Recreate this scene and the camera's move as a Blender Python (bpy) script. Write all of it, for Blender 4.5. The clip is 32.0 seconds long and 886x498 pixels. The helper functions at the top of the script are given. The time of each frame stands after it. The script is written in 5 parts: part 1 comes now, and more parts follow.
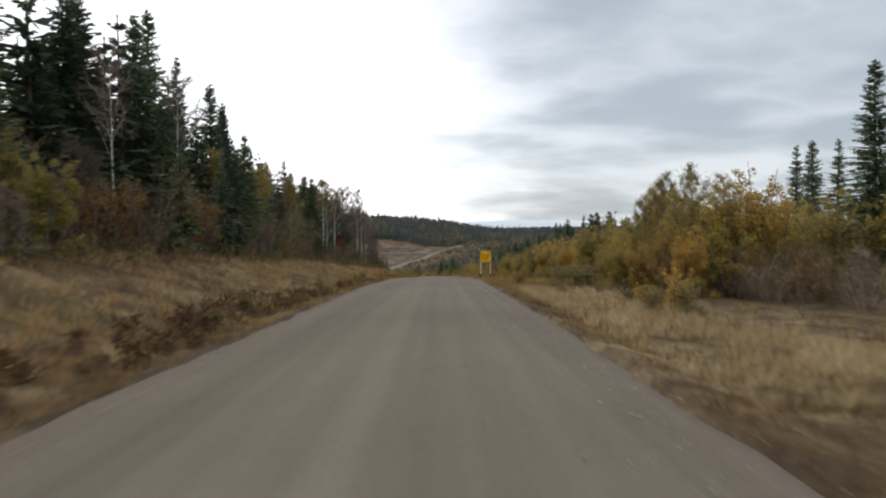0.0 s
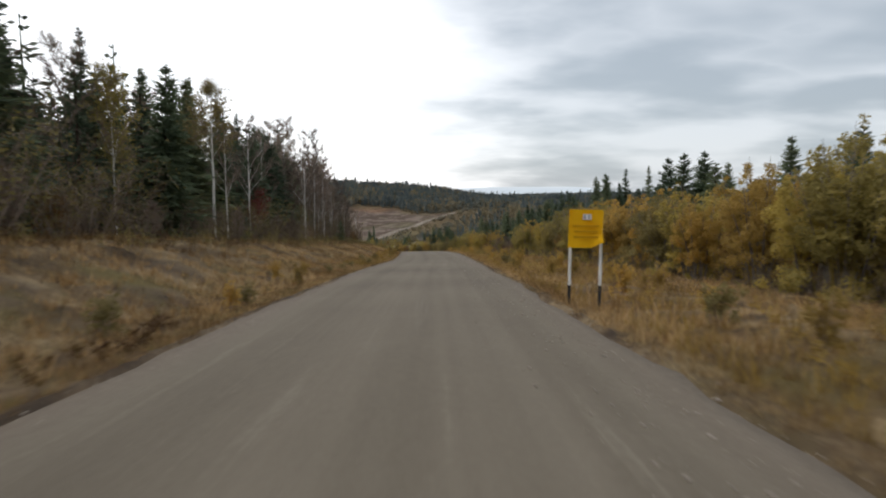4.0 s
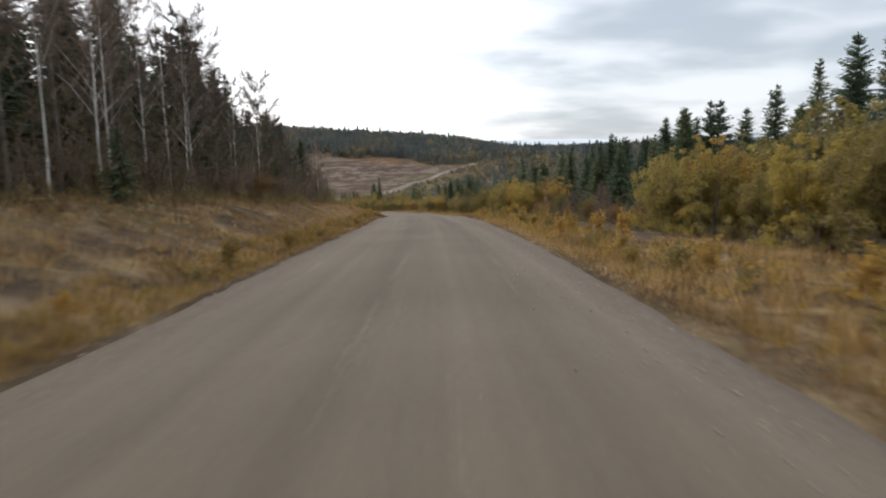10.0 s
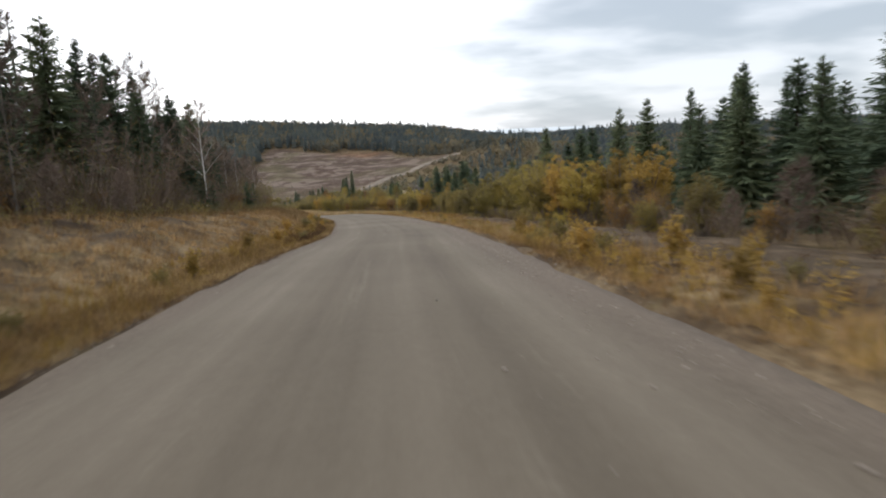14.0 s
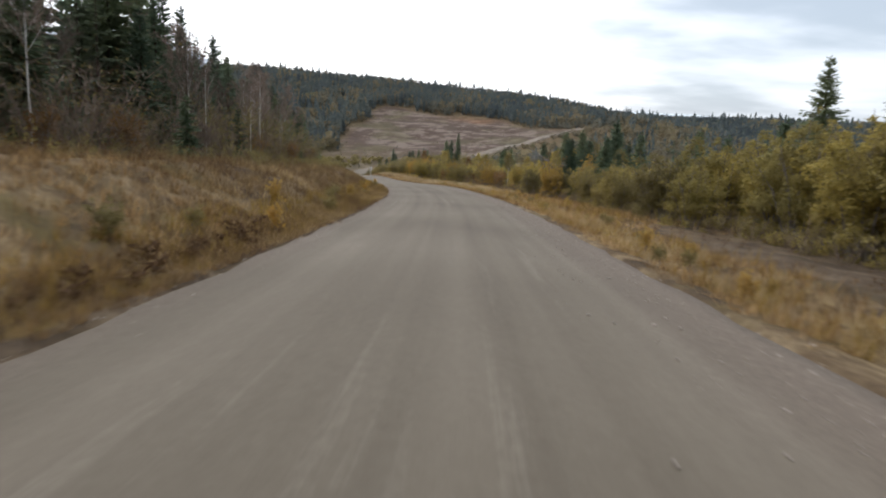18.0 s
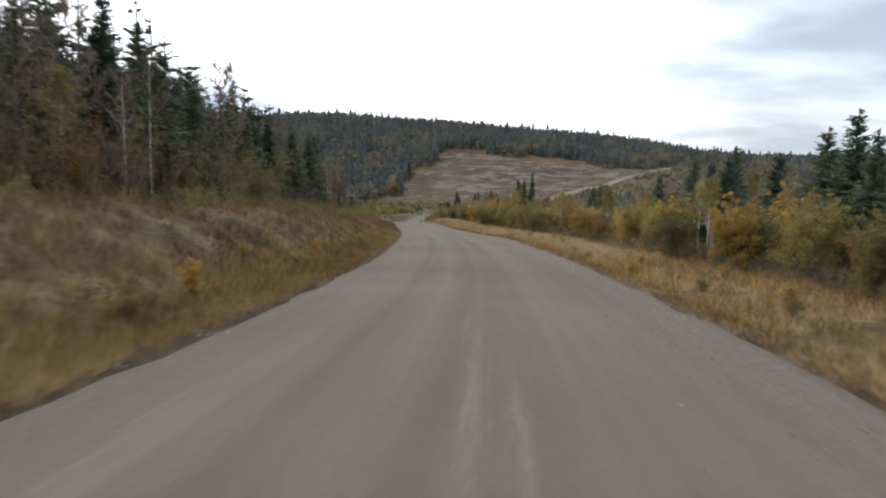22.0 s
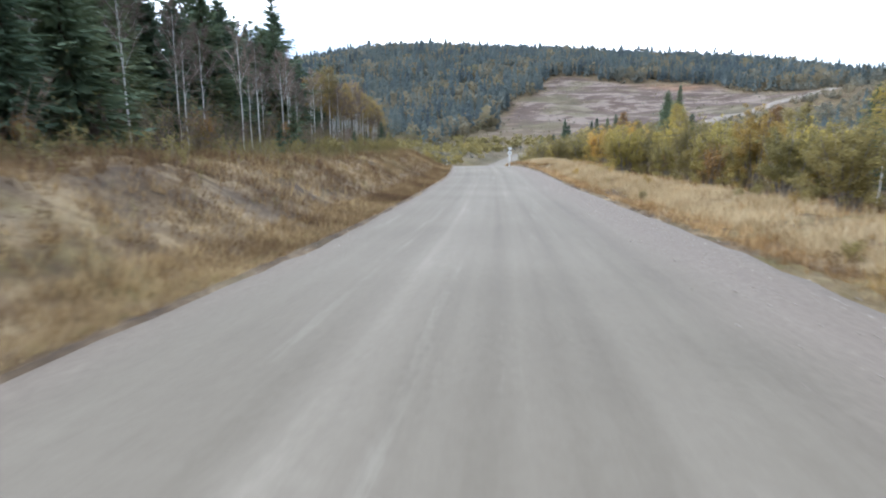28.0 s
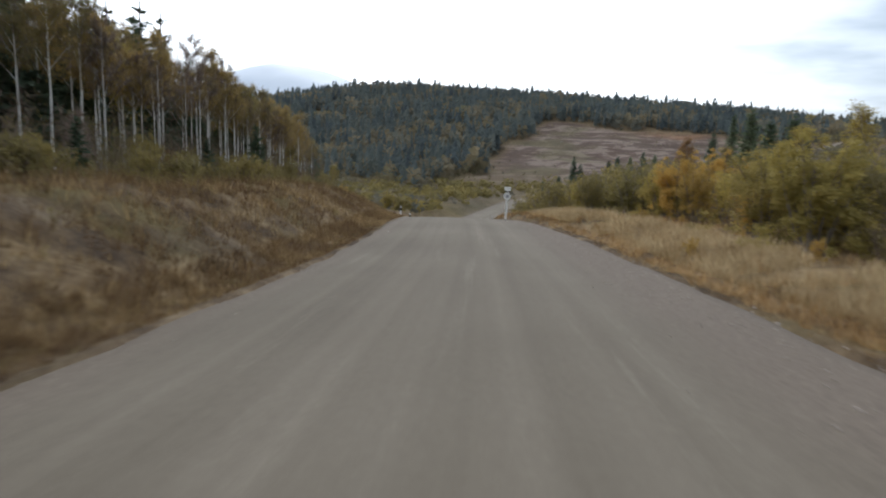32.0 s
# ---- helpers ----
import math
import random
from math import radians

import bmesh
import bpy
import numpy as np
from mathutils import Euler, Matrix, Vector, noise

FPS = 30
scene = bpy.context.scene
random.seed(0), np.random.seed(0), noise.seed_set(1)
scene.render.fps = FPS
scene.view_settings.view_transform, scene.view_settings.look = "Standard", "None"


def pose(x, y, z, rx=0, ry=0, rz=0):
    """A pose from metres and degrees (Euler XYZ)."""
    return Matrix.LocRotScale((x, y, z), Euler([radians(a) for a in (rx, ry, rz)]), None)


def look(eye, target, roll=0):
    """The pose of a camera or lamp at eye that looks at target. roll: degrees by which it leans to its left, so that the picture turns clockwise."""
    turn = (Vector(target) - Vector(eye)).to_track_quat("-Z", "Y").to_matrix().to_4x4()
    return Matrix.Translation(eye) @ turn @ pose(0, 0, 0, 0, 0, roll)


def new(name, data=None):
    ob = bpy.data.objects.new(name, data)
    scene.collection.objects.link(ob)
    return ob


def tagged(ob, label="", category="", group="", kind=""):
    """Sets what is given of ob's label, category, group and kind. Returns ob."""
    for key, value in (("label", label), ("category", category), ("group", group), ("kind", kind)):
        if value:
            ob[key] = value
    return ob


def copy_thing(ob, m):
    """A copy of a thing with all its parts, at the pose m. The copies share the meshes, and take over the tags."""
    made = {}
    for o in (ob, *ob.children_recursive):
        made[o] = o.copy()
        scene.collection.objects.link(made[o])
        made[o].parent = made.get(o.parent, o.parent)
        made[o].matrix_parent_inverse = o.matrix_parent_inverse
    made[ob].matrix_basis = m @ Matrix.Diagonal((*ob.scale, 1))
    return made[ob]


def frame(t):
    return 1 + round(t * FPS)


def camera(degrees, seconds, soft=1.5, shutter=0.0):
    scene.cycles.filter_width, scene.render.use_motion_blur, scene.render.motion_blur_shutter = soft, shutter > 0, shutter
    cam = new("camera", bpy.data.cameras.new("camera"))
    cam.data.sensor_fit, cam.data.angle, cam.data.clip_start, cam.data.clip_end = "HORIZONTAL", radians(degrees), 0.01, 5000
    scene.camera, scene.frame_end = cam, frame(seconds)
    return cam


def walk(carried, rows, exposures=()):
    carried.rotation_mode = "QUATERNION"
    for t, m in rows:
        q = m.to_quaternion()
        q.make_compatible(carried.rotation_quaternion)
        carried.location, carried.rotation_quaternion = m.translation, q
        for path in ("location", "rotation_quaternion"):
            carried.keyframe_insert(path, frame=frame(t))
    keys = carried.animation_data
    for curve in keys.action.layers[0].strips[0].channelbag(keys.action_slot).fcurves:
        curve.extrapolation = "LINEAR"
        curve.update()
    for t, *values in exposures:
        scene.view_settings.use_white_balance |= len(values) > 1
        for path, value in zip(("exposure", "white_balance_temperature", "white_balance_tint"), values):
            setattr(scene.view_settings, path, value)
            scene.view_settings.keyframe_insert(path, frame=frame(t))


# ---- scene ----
# ---- camera and its way ----
cam = camera(65.80, 32.0, soft=2.0, shutter=0.5)
# seconds, place, yaw, pitch, lean
PATH = [
    (0, -0.00, -0.00, 0.00, -0.07, -1.85, -0.40),
    (0.5, -0.05, 5.87, -0.20, -0.32, -0.26, -0.79),
    (1, -0.09, 11.71, -0.41, -0.66, -2.63, -0.94),
    (1.5, -0.14, 17.49, -0.62, -1.15, -3.74, 0.75),
    (2, -0.17, 23.21, -0.84, -0.80, -3.88, 2.00),
    (2.5, -0.20, 28.83, -1.06, -0.70, -4.20, 1.32),
    (3, -0.22, 34.39, -1.29, -0.85, -4.60, 0.57),
    (3.5, -0.23, 39.93, -1.54, -0.91, -4.63, -0.31),
    (4.5, -0.24, 51.14, -2.11, -0.55, -4.49, -0.77),
    (5.5, -0.24, 62.65, -2.77, -0.19, -4.35, -1.22),
    (6, -0.23, 68.54, -3.14, -0.61, -4.28, -1.03),
    (6.5, -0.22, 74.52, -3.53, -1.07, -4.74, -1.48),
    (7, -0.20, 80.59, -3.94, -0.07, -5.82, -0.61),
    (7.5, -0.16, 86.73, -4.37, 0.95, -6.41, -0.22),
    (8, -0.10, 92.95, -4.82, 2.30, -6.97, 0.23),
    (8.5, -0.01, 99.22, -5.30, 2.24, -7.31, -0.11),
    (9, 0.08, 105.53, -5.78, 1.66, -7.45, -2.48),
    (9.5, 0.15, 111.87, -6.25, 1.25, -8.14, -1.76),
    (10, 0.15, 118.19, -6.70, 0.91, -8.38, -0.90),
    (10.5, 0.07, 124.48, -7.11, 0.61, -8.52, -0.73),
    (11, -0.07, 130.70, -7.50, -0.09, -9.06, -2.02),
    (11.5, -0.25, 136.80, -7.87, -1.30, -9.82, -2.08),
    (12, -0.45, 142.72, -8.25, -2.04, -10.68, -2.46),
    (12.5, -0.64, 148.44, -8.64, -2.15, -9.01, -1.98),
    (13, -0.85, 154.08, -9.05, -1.58, -6.42, -1.29),
    (13.5, -1.09, 159.75, -9.47, -1.74, -7.98, -2.85),
    (14, -1.40, 165.57, -9.91, -0.49, -9.00, -2.84),
    (14.5, -1.78, 171.63, -10.36, 0.93, -8.47, -2.43),
    (15.5, -2.60, 183.97, -11.31, 1.73, -9.52, 0.35),
    (16.5, -3.22, 195.54, -12.30, 2.52, -10.57, 3.14),
    (17, -3.46, 200.92, -12.81, 4.60, -9.24, 2.91),
    (17.5, -3.73, 206.17, -13.32, 6.63, -10.83, 2.84),
    (18, -4.10, 211.41, -13.82, 8.17, -11.29, 2.73),
    (18.5, -4.62, 216.73, -14.31, 9.44, -11.04, 1.94),
    (19, -5.25, 222.09, -14.78, 10.36, -9.75, 0.03),
    (19.5, -5.96, 227.40, -15.24, 11.35, -9.68, -0.10),
    (20, -6.68, 232.60, -15.68, 12.23, -9.57, 0.33),
    (20.5, -7.38, 237.64, -16.11, 13.55, -9.05, 1.13),
    (21, -8.08, 242.59, -16.52, 14.65, -12.36, 1.19),
    (21.5, -8.81, 247.54, -16.94, 15.04, -9.58, 1.09),
    (22, -9.60, 252.59, -17.37, 14.51, -7.73, 1.63),
    (22.5, -10.48, 257.81, -17.82, 14.31, -7.83, 1.79),
    (23, -11.46, 263.16, -18.29, 15.54, -9.83, 1.80),
    (23.5, -12.53, 268.59, -18.76, 17.54, -10.03, 1.39),
    (24, -13.70, 274.02, -19.22, 18.83, -10.32, -0.04),
    (24.5, -14.97, 279.41, -19.68, 18.88, -12.20, -1.03),
    (25, -16.32, 284.78, -20.12, 18.53, -11.73, -0.89),
    (25.5, -17.75, 290.14, -20.58, 18.99, -11.48, -0.08),
    (26.5, -20.83, 300.92, -21.53, 20.38, -11.68, 0.08),
    (27.5, -24.09, 311.70, -22.55, 21.77, -11.89, 0.23),
    (28, -25.74, 316.98, -23.08, 23.25, -12.93, -0.12),
    (28.5, -27.38, 322.15, -23.61, 23.68, -12.81, 0.20),
    (29, -29.03, 327.23, -24.15, 23.39, -12.14, -0.63),
    (29.5, -30.69, 332.26, -24.68, 22.92, -11.89, -3.60),
    (30, -32.40, 337.29, -25.19, 22.17, -10.42, -2.97),
    (30.5, -34.15, 342.34, -25.68, 21.46, -9.69, -1.03),
    (31, -35.94, 347.46, -26.16, 20.92, -10.02, -0.42),
    (31.5, -37.76, 352.65, -26.64, 21.06, -9.20, -0.34),
    (32, -39.60, 357.95, -27.14, 22.11, -9.17, 1.89),
]


def row_pose(x, y, z, yaw, pitch, lean):
    ya, pi = radians(yaw), radians(pitch)
    ahead = Vector((-math.sin(ya) * math.cos(pi), math.cos(ya) * math.cos(pi), math.sin(pi)))
    eye = Vector((x, y, z))
    return look(eye, eye + ahead * 5, lean)


EXPOSURES = [(0, 0.08, 6500, 10), (1, 0.05, 6500, 10), (2, 0.02, 6500, 10), (3, 0.02, 6500, 10), (5.5, 0.12, 6500, 10), (6, 0.15, 6500, 10), (7, 0.37, 6500, 10), (8, 0.11, 6550, 10), (9, 0.32, 6500, 11.5), (10, 0.31, 6500, 11.5), (11, 0.41, 6550, 11.5), (12, 0.31, 6500, 11.5), (13, 0.13, 6450, 11.5), (14, 0.35, 6450, 11.5), (17, 0.25, 6270, 11.5), (18, 0.47, 6270, 11.5), (19, 0.37, 6220, 11.5), (20.4, 0.52, 6120, 11.5), (21, 0.75, 5970, 11.5), (22, 0.37, 6170, 11.5), (23, 0.55, 6070, 11.5), (24, 0.59, 5920, 10.5), (25, 0.81, 5870, 10.5), (27.5, 0.65, 5870, 10.5), (27.9, 1.43, 5420, 9), (28.4, 1.38, 5420, 9), (29, 1.00, 5530, 9), (30, 0.71, 5570, 9.5), (31, 0.53, 5920, 9), (32, 0.31, 5970, 9)]
walk(cam, [(t, row_pose(*rest)) for t, *rest in PATH], EXPOSURES)

# ---- sky and sun ----
world = bpy.data.worlds.new("overcast_sky")
world.use_nodes = True
scene.world = world


def sky_nodes(nt):
    nt.nodes.clear()
    N, L = nt.nodes.new, nt.links.new
    out, bg = N("ShaderNodeOutputWorld"), N("ShaderNodeBackground")
    sky = N("ShaderNodeTexSky")
    sky.sky_type, sky.sun_disc = "NISHITA", False
    sky.sun_elevation, sky.sun_rotation = radians(38), radians(-35)
    tc, sep = N("ShaderNodeTexCoord"), N("ShaderNodeSeparateXYZ")
    L(tc.outputs["Generated"], sep.inputs[0])

    def mad(v, k, c):
        x = N("ShaderNodeMath"); x.operation = "MULTIPLY_ADD"
        L(v, x.inputs[0]); x.inputs[1].default_value = k
        if isinstance(c, float):
            x.inputs[2].default_value = c
        else:
            L(c, x.inputs[2])
        return x.outputs[0]

    def soft(v, lo, hi, t0=0.0, t1=1.0):
        r = N("ShaderNodeMapRange"); r.interpolation_type = "SMOOTHSTEP"
        for k, q in (("From Min", lo), ("From Max", hi), ("To Min", t0), ("To Max", t1)):
            r.inputs[k].default_value = q
        L(v, r.inputs["Value"])
        return r.outputs[0]

    def times(p, q):
        x = N("ShaderNodeMath"); x.operation = "MULTIPLY"
        L(p, x.inputs[0]); L(q, x.inputs[1])
        return x.outputs[0]

    # the clouds lie on a level sheet, so that they draw together towards the skyline
    low = N("ShaderNodeMath"); low.operation = "MAXIMUM"
    L(sep.outputs[2], low.inputs[0]); low.inputs[1].default_value = 0.0
    depth = mad(low.outputs[0], 1.0, 0.2)
    sheet = N("ShaderNodeCombineXYZ")
    for k in (0, 1):
        d = N("ShaderNodeMath"); d.operation = "DIVIDE"
        L(sep.outputs[k], d.inputs[0]); L(depth, d.inputs[1])
        L(d.outputs[0], sheet.inputs[k])

    def puffs(scale, detail, shift):
        mp, n = N("ShaderNodeMapping"), N("ShaderNodeTexNoise")
        mp.inputs["Location"].default_value, mp.inputs["Scale"].default_value = (shift, shift * 0.7, 0.0), (scale, scale * 1.25, scale)
        n.inputs["Scale"].default_value, n.inputs["Detail"].default_value, n.inputs["Roughness"].default_value = 1.0, detail, 0.5
        L(sheet.outputs[0], mp.inputs["Vector"]); L(mp.outputs[0], n.inputs["Vector"])
        return n.outputs["Fac"]

    # a grey bank with a flat foot stands to the east of the road's heading, over paler broken cloud down to the skyline
    broad, torn = puffs(1.0, 3.0, 3.1), puffs(1.9, 4.0, 7.7)
    soft_edge = mad(torn, 0.12, mad(broad, 0.45, -0.29))
    east = soft(mad(sep.outputs[0], 1.0, soft_edge), -0.07, 0.24)
    foot = soft(mad(torn, 0.05, mad(broad, 0.16, mad(sep.outputs[2], 1.0, -0.075))), 0.095, 0.185)
    bank = times(times(east, foot), soft(mad(torn, 0.18, broad), 0.42, 0.78, 1.0, 0.6))
    below = times(soft(mad(sep.outputs[0], 1.0, mad(torn, 0.25, -0.05)), -0.06, 0.26), soft(mad(torn, 0.6, broad), 0.62, 0.98, 0.66, 0.98))
    veil = soft(mad(torn, 0.4, broad), 0.58, 0.95, 0.0, 0.34)
    under = N("ShaderNodeMath"); under.operation = "MAXIMUM"
    L(below, under.inputs[0]); L(veil, under.inputs[1])
    top = N("ShaderNodeMath"); top.operation = "MAXIMUM"
    L(bank, top.inputs[0]); L(under.outputs[0], top.inputs[1])
    m2 = top
    mix = N("ShaderNodeMix"); mix.data_type = "RGBA"
    mix.inputs["A"].default_value = (1.24, 1.25, 1.28, 1)
    mix.inputs["B"].default_value = (0.36, 0.41, 0.46, 1)
    L(m2.outputs[0], mix.inputs["Factor"])
    over = N("ShaderNodeMix"); over.data_type = "RGBA"; over.blend_type = "ADD"
    over.inputs["Factor"].default_value = 0.015
    L(mix.outputs["Result"], over.inputs["A"]); L(sky.outputs[0], over.inputs["B"])
    L(over.outputs["Result"], bg.inputs[0])
    bg.inputs[1].default_value = 1.0
    L(bg.outputs[0], out.inputs[0])


sky_nodes(world.node_tree)
sun_data = bpy.data.lights.new("sun", "SUN")
sun_data.energy, sun_data.angle, sun_data.color = 0.6, radians(25), (1.0, 0.97, 0.92)
sun = new("sun", sun_data)
sun.matrix_world = look((-40, 60, 60), (0, 0, 0))


# ---- materials ----
def hexa(c, a=1.0):
    return (c[0], c[1], c[2], a)


def material(name, stops, scale=1.0, fine=12.0, rough=0.9, bump=0.0, by="random", detail=4.0, fine_amount=0.35, translucent=0.0, shift=0.0, gloss=0.06):
    """Colour ramp over variation from noise in the world, from each object or from each island; fine grain on top."""
    m = bpy.data.materials.new(name)
    m.use_nodes = True
    nt = m.node_tree
    N, L = nt.nodes.new, nt.links.new
    b = nt.nodes["Principled BSDF"]
    b.inputs["Roughness"].default_value = rough
    b.inputs["Specular IOR Level"].default_value = gloss
    ramp = N("ShaderNodeValToRGB")
    cr = ramp.color_ramp
    while len(cr.elements) < len(stops):
        cr.elements.new(0.5)
    for e, (p, c) in zip(cr.elements, stops):
        e.position, e.color = p, hexa(c)
    geo = N("ShaderNodeNewGeometry")
    noise_big = N("ShaderNodeTexNoise")
    noise_big.inputs["Scale"].default_value, noise_big.inputs["Detail"].default_value = scale, detail
    noise_fine = N("ShaderNodeTexNoise")
    noise_fine.inputs["Scale"].default_value, noise_fine.inputs["Detail"].default_value = fine, 3.0
    L(geo.outputs["Position"], noise_big.inputs["Vector"])
    L(geo.outputs["Position"], noise_fine.inputs["Vector"])
    val = noise_big.outputs["Fac"]
    if by in ("object", "island"):
        src = N("ShaderNodeObjectInfo").outputs["Random"] if by == "object" else geo.outputs["Random Per Island"]
        w = N("ShaderNodeMix"); w.data_type = "FLOAT"
        w.inputs["Factor"].default_value = 0.55 if by == "object" else 0.3
        L(val, w.inputs["A"]); L(src, w.inputs["B"])
        val = w.outputs["Result"]
    f = N("ShaderNodeMath"); f.operation = "MULTIPLY_ADD"
    f.inputs[1].default_value, f.inputs[2].default_value = fine_amount, -fine_amount * 0.5 + shift
    L(noise_fine.outputs["Fac"], f.inputs[0])
    s = N("ShaderNodeMath"); s.operation = "ADD"
    L(val, s.inputs[0]); L(f.outputs[0], s.inputs[1])
    L(s.outputs[0], ramp.inputs[0])
    L(ramp.outputs[0], b.inputs["Base Color"])
    if bump:
        bm = N("ShaderNodeBump")
        bm.inputs["Strength"].default_value, bm.inputs["Distance"].default_value = 0.8, bump
        L(noise_fine.outputs["Fac"], bm.inputs["Height"])
        L(bm.outputs[0], b.inputs["Normal"])
    if translucent:
        tr, mixs = N("ShaderNodeBsdfTranslucent"), N("ShaderNodeMixShader")
        L(ramp.outputs[0], tr.inputs["Color"])
        mixs.inputs[0].default_value = translucent
        L(b.outputs[0], mixs.inputs[1]); L(tr.outputs[0], mixs.inputs[2])
        L(mixs.outputs[0], nt.nodes["Material Output"].inputs[0])
    return m


M_SPRUCE = material("spruce_needles", [(0.25, (0.074, 0.102, 0.066)), (0.5, (0.116, 0.152, 0.092)), (0.75, (0.186, 0.212, 0.114))], 0.5, 3.0, 0.75, by="object", translucent=0.2)
M_SPRUCE_DEEP = material("shaded_spruce_needles", [(0.25, (0.072, 0.097, 0.068)), (0.5, (0.110, 0.140, 0.092)), (0.75, (0.168, 0.187, 0.113))], 0.15, 2.0, 0.8, translucent=0.15)
# needles for the hills: aerial haze is mixed into these lighter, bluer tones
M_SPRUCE_HAZED = material("hazed_spruce_needles", [(0.3, (0.092, 0.113, 0.120)), (0.5, (0.132, 0.155, 0.150)), (0.7, (0.188, 0.198, 0.166))], 0.035, 0.22, 0.9, fine_amount=0.3, translucent=0.5)
M_BARK_SPRUCE = material("spruce_bark", [(0.3, (0.05, 0.038, 0.03)), (0.7, (0.12, 0.09, 0.07))], 2.0, 20.0, 0.95, 0.02)
M_BARK_BIRCH = material("birch_bark", [(0.28, (0.05, 0.045, 0.04)), (0.36, (0.52, 0.49, 0.44)), (0.7, (0.80, 0.77, 0.71))], 1.3, 9.0, 0.8, 0.01)
M_BARK_GREY = material("grey_bark", [(0.3, (0.10, 0.085, 0.07)), (0.7, (0.27, 0.24, 0.20))], 1.5, 9.0, 0.9, 0.01)
M_TWIG = material("bare_twigs", [(0.3, (0.145, 0.112, 0.090)), (0.7, (0.29, 0.225, 0.178))], 0.3, 3.0, 0.95, by="object")
M_LEAF_GOLD = material("gold_leaves", [(0.2, (0.29, 0.200, 0.064)), (0.5, (0.43, 0.290, 0.082)), (0.8, (0.55, 0.335, 0.080))], 0.25, 4.0, 0.7, by="object", translucent=0.42)
M_LEAF_OLIVE = material("olive_leaves", [(0.22, (0.205, 0.174, 0.070)), (0.5, (0.335, 0.270, 0.084)), (0.8, (0.50, 0.375, 0.092))], 0.5, 3.0, 0.7, by="object", translucent=0.42)
M_LEAF_BROWN = material("brownish_willow_leaves", [(0.22, (0.165, 0.137, 0.062)), (0.5, (0.265, 0.214, 0.080)), (0.8, (0.40, 0.31, 0.092))], 0.5, 3.0, 0.7, by="object", translucent=0.42)
M_LEAF_DULL = material("dull_olive_leaves", [(0.25, (0.16, 0.135, 0.060)), (0.5, (0.24, 0.198, 0.08)), (0.75, (0.34, 0.265, 0.09))], 0.12, 1.5, 0.75, translucent=0.4)
M_LEAF_TAN = material("tan_birch_leaves", [(0.2, (0.23, 0.190, 0.085)), (0.5, (0.34, 0.255, 0.10)), (0.8, (0.46, 0.300, 0.095))], 0.25, 4.0, 0.7, by="object", translucent=0.42)
M_LEAF_RUST = material("rust_leaves", [(0.25, (0.18, 0.10, 0.04)), (0.6, (0.29, 0.165, 0.06)), (0.85, (0.37, 0.23, 0.07))], 0.25, 4.0, 0.7, by="object", translucent=0.2)
M_LEAF_RED = material("red_leaves", [(0.25, (0.11, 0.018, 0.018)), (0.75, (0.22, 0.04, 0.03))], 0.4, 4.0, 0.7, by="object", translucent=0.2)
# crown colours lifted and greyed, with the air's haze painted in
M_LEAF_HAZED = material("hazed_autumn_crowns", [(0.25, (0.14, 0.15, 0.132)), (0.42, (0.185, 0.178, 0.138)), (0.6, (0.245, 0.20, 0.122)), (0.78, (0.20, 0.208, 0.12))], 0.03, 0.25, 0.9, fine_amount=0.3, translucent=0.5)
M_BRUSH = material("brown_brushwood", [(0.3, (0.135, 0.104, 0.080)), (0.7, (0.27, 0.205, 0.155))], 0.3, 3.0, 0.95)
M_BRUSH_LEAF = material("withered_brush_leaves", [(0.28, (0.125, 0.094, 0.05)), (0.5, (0.185, 0.145, 0.066)), (0.72, (0.26, 0.21, 0.08))], 0.14, 2.0, 0.8, translucent=0.4)
M_GRASS = material("dry_grass", [(0.3, (0.112, 0.070, 0.032)), (0.43, (0.245, 0.143, 0.060)), (0.55, (0.43, 0.264, 0.108)), (0.67, (0.67, 0.465, 0.24))], 0.17, 2.0, 0.85, by="island", translucent=0.35)
M_GRASS_BROWN = material("brown_grass", [(0.3, (0.082, 0.051, 0.030)), (0.43, (0.150, 0.093, 0.047)), (0.55, (0.255, 0.165, 0.075)), (0.66, (0.50, 0.365, 0.185))], 0.18, 2.0, 0.85, by="island", translucent=0.35)
M_STRAW = material("pale_straw", [(0.2, (0.27, 0.19, 0.095)), (0.5, (0.47, 0.355, 0.195)), (0.8, (0.68, 0.54, 0.33))], 0.3, 2.0, 0.85, by="island", translucent=0.2)
M_WITHERED = material("withered_plants", [(0.28, (0.095, 0.055, 0.032)), (0.5, (0.14, 0.083, 0.042)), (0.72, (0.20, 0.135, 0.055))], 0.3, 4.0, 0.8, by="island", translucent=0.15)
M_WEED = material("yellow_weeds", [(0.2, (0.143, 0.099, 0.033)), (0.5, (0.297, 0.193, 0.0495)), (0.8, (0.462, 0.308, 0.066))], 0.4, 4.0, 0.8, by="island", translucent=0.25)
M_STONE = material("grey_stone", [(0.3, (0.30, 0.255, 0.21)), (0.7, (0.50, 0.43, 0.36))], 1.0, 14.0, 0.95, 0.01, by="object")
M_DEADWOOD = material("dead_grey_wood", [(0.3, (0.16, 0.14, 0.12)), (0.7, (0.34, 0.31, 0.28))], 2.0, 15.0, 0.9, 0.01)
M_YELLOW = material("sign_yellow", [(0.3, (0.72, 0.38, 0.008)), (0.7, (0.82, 0.46, 0.012))], 1.0, 12.0, 0.5, fine_amount=0.2)
M_WHITE = material("white_paint", [(0.3, (0.62, 0.61, 0.58)), (0.7, (0.80, 0.79, 0.76))], 2.0, 14.0, 0.6)
M_BLACK = material("black_paint", [(0.3, (0.02, 0.02, 0.02)), (0.7, (0.05, 0.05, 0.05))], 2.0, 14.0, 0.6)
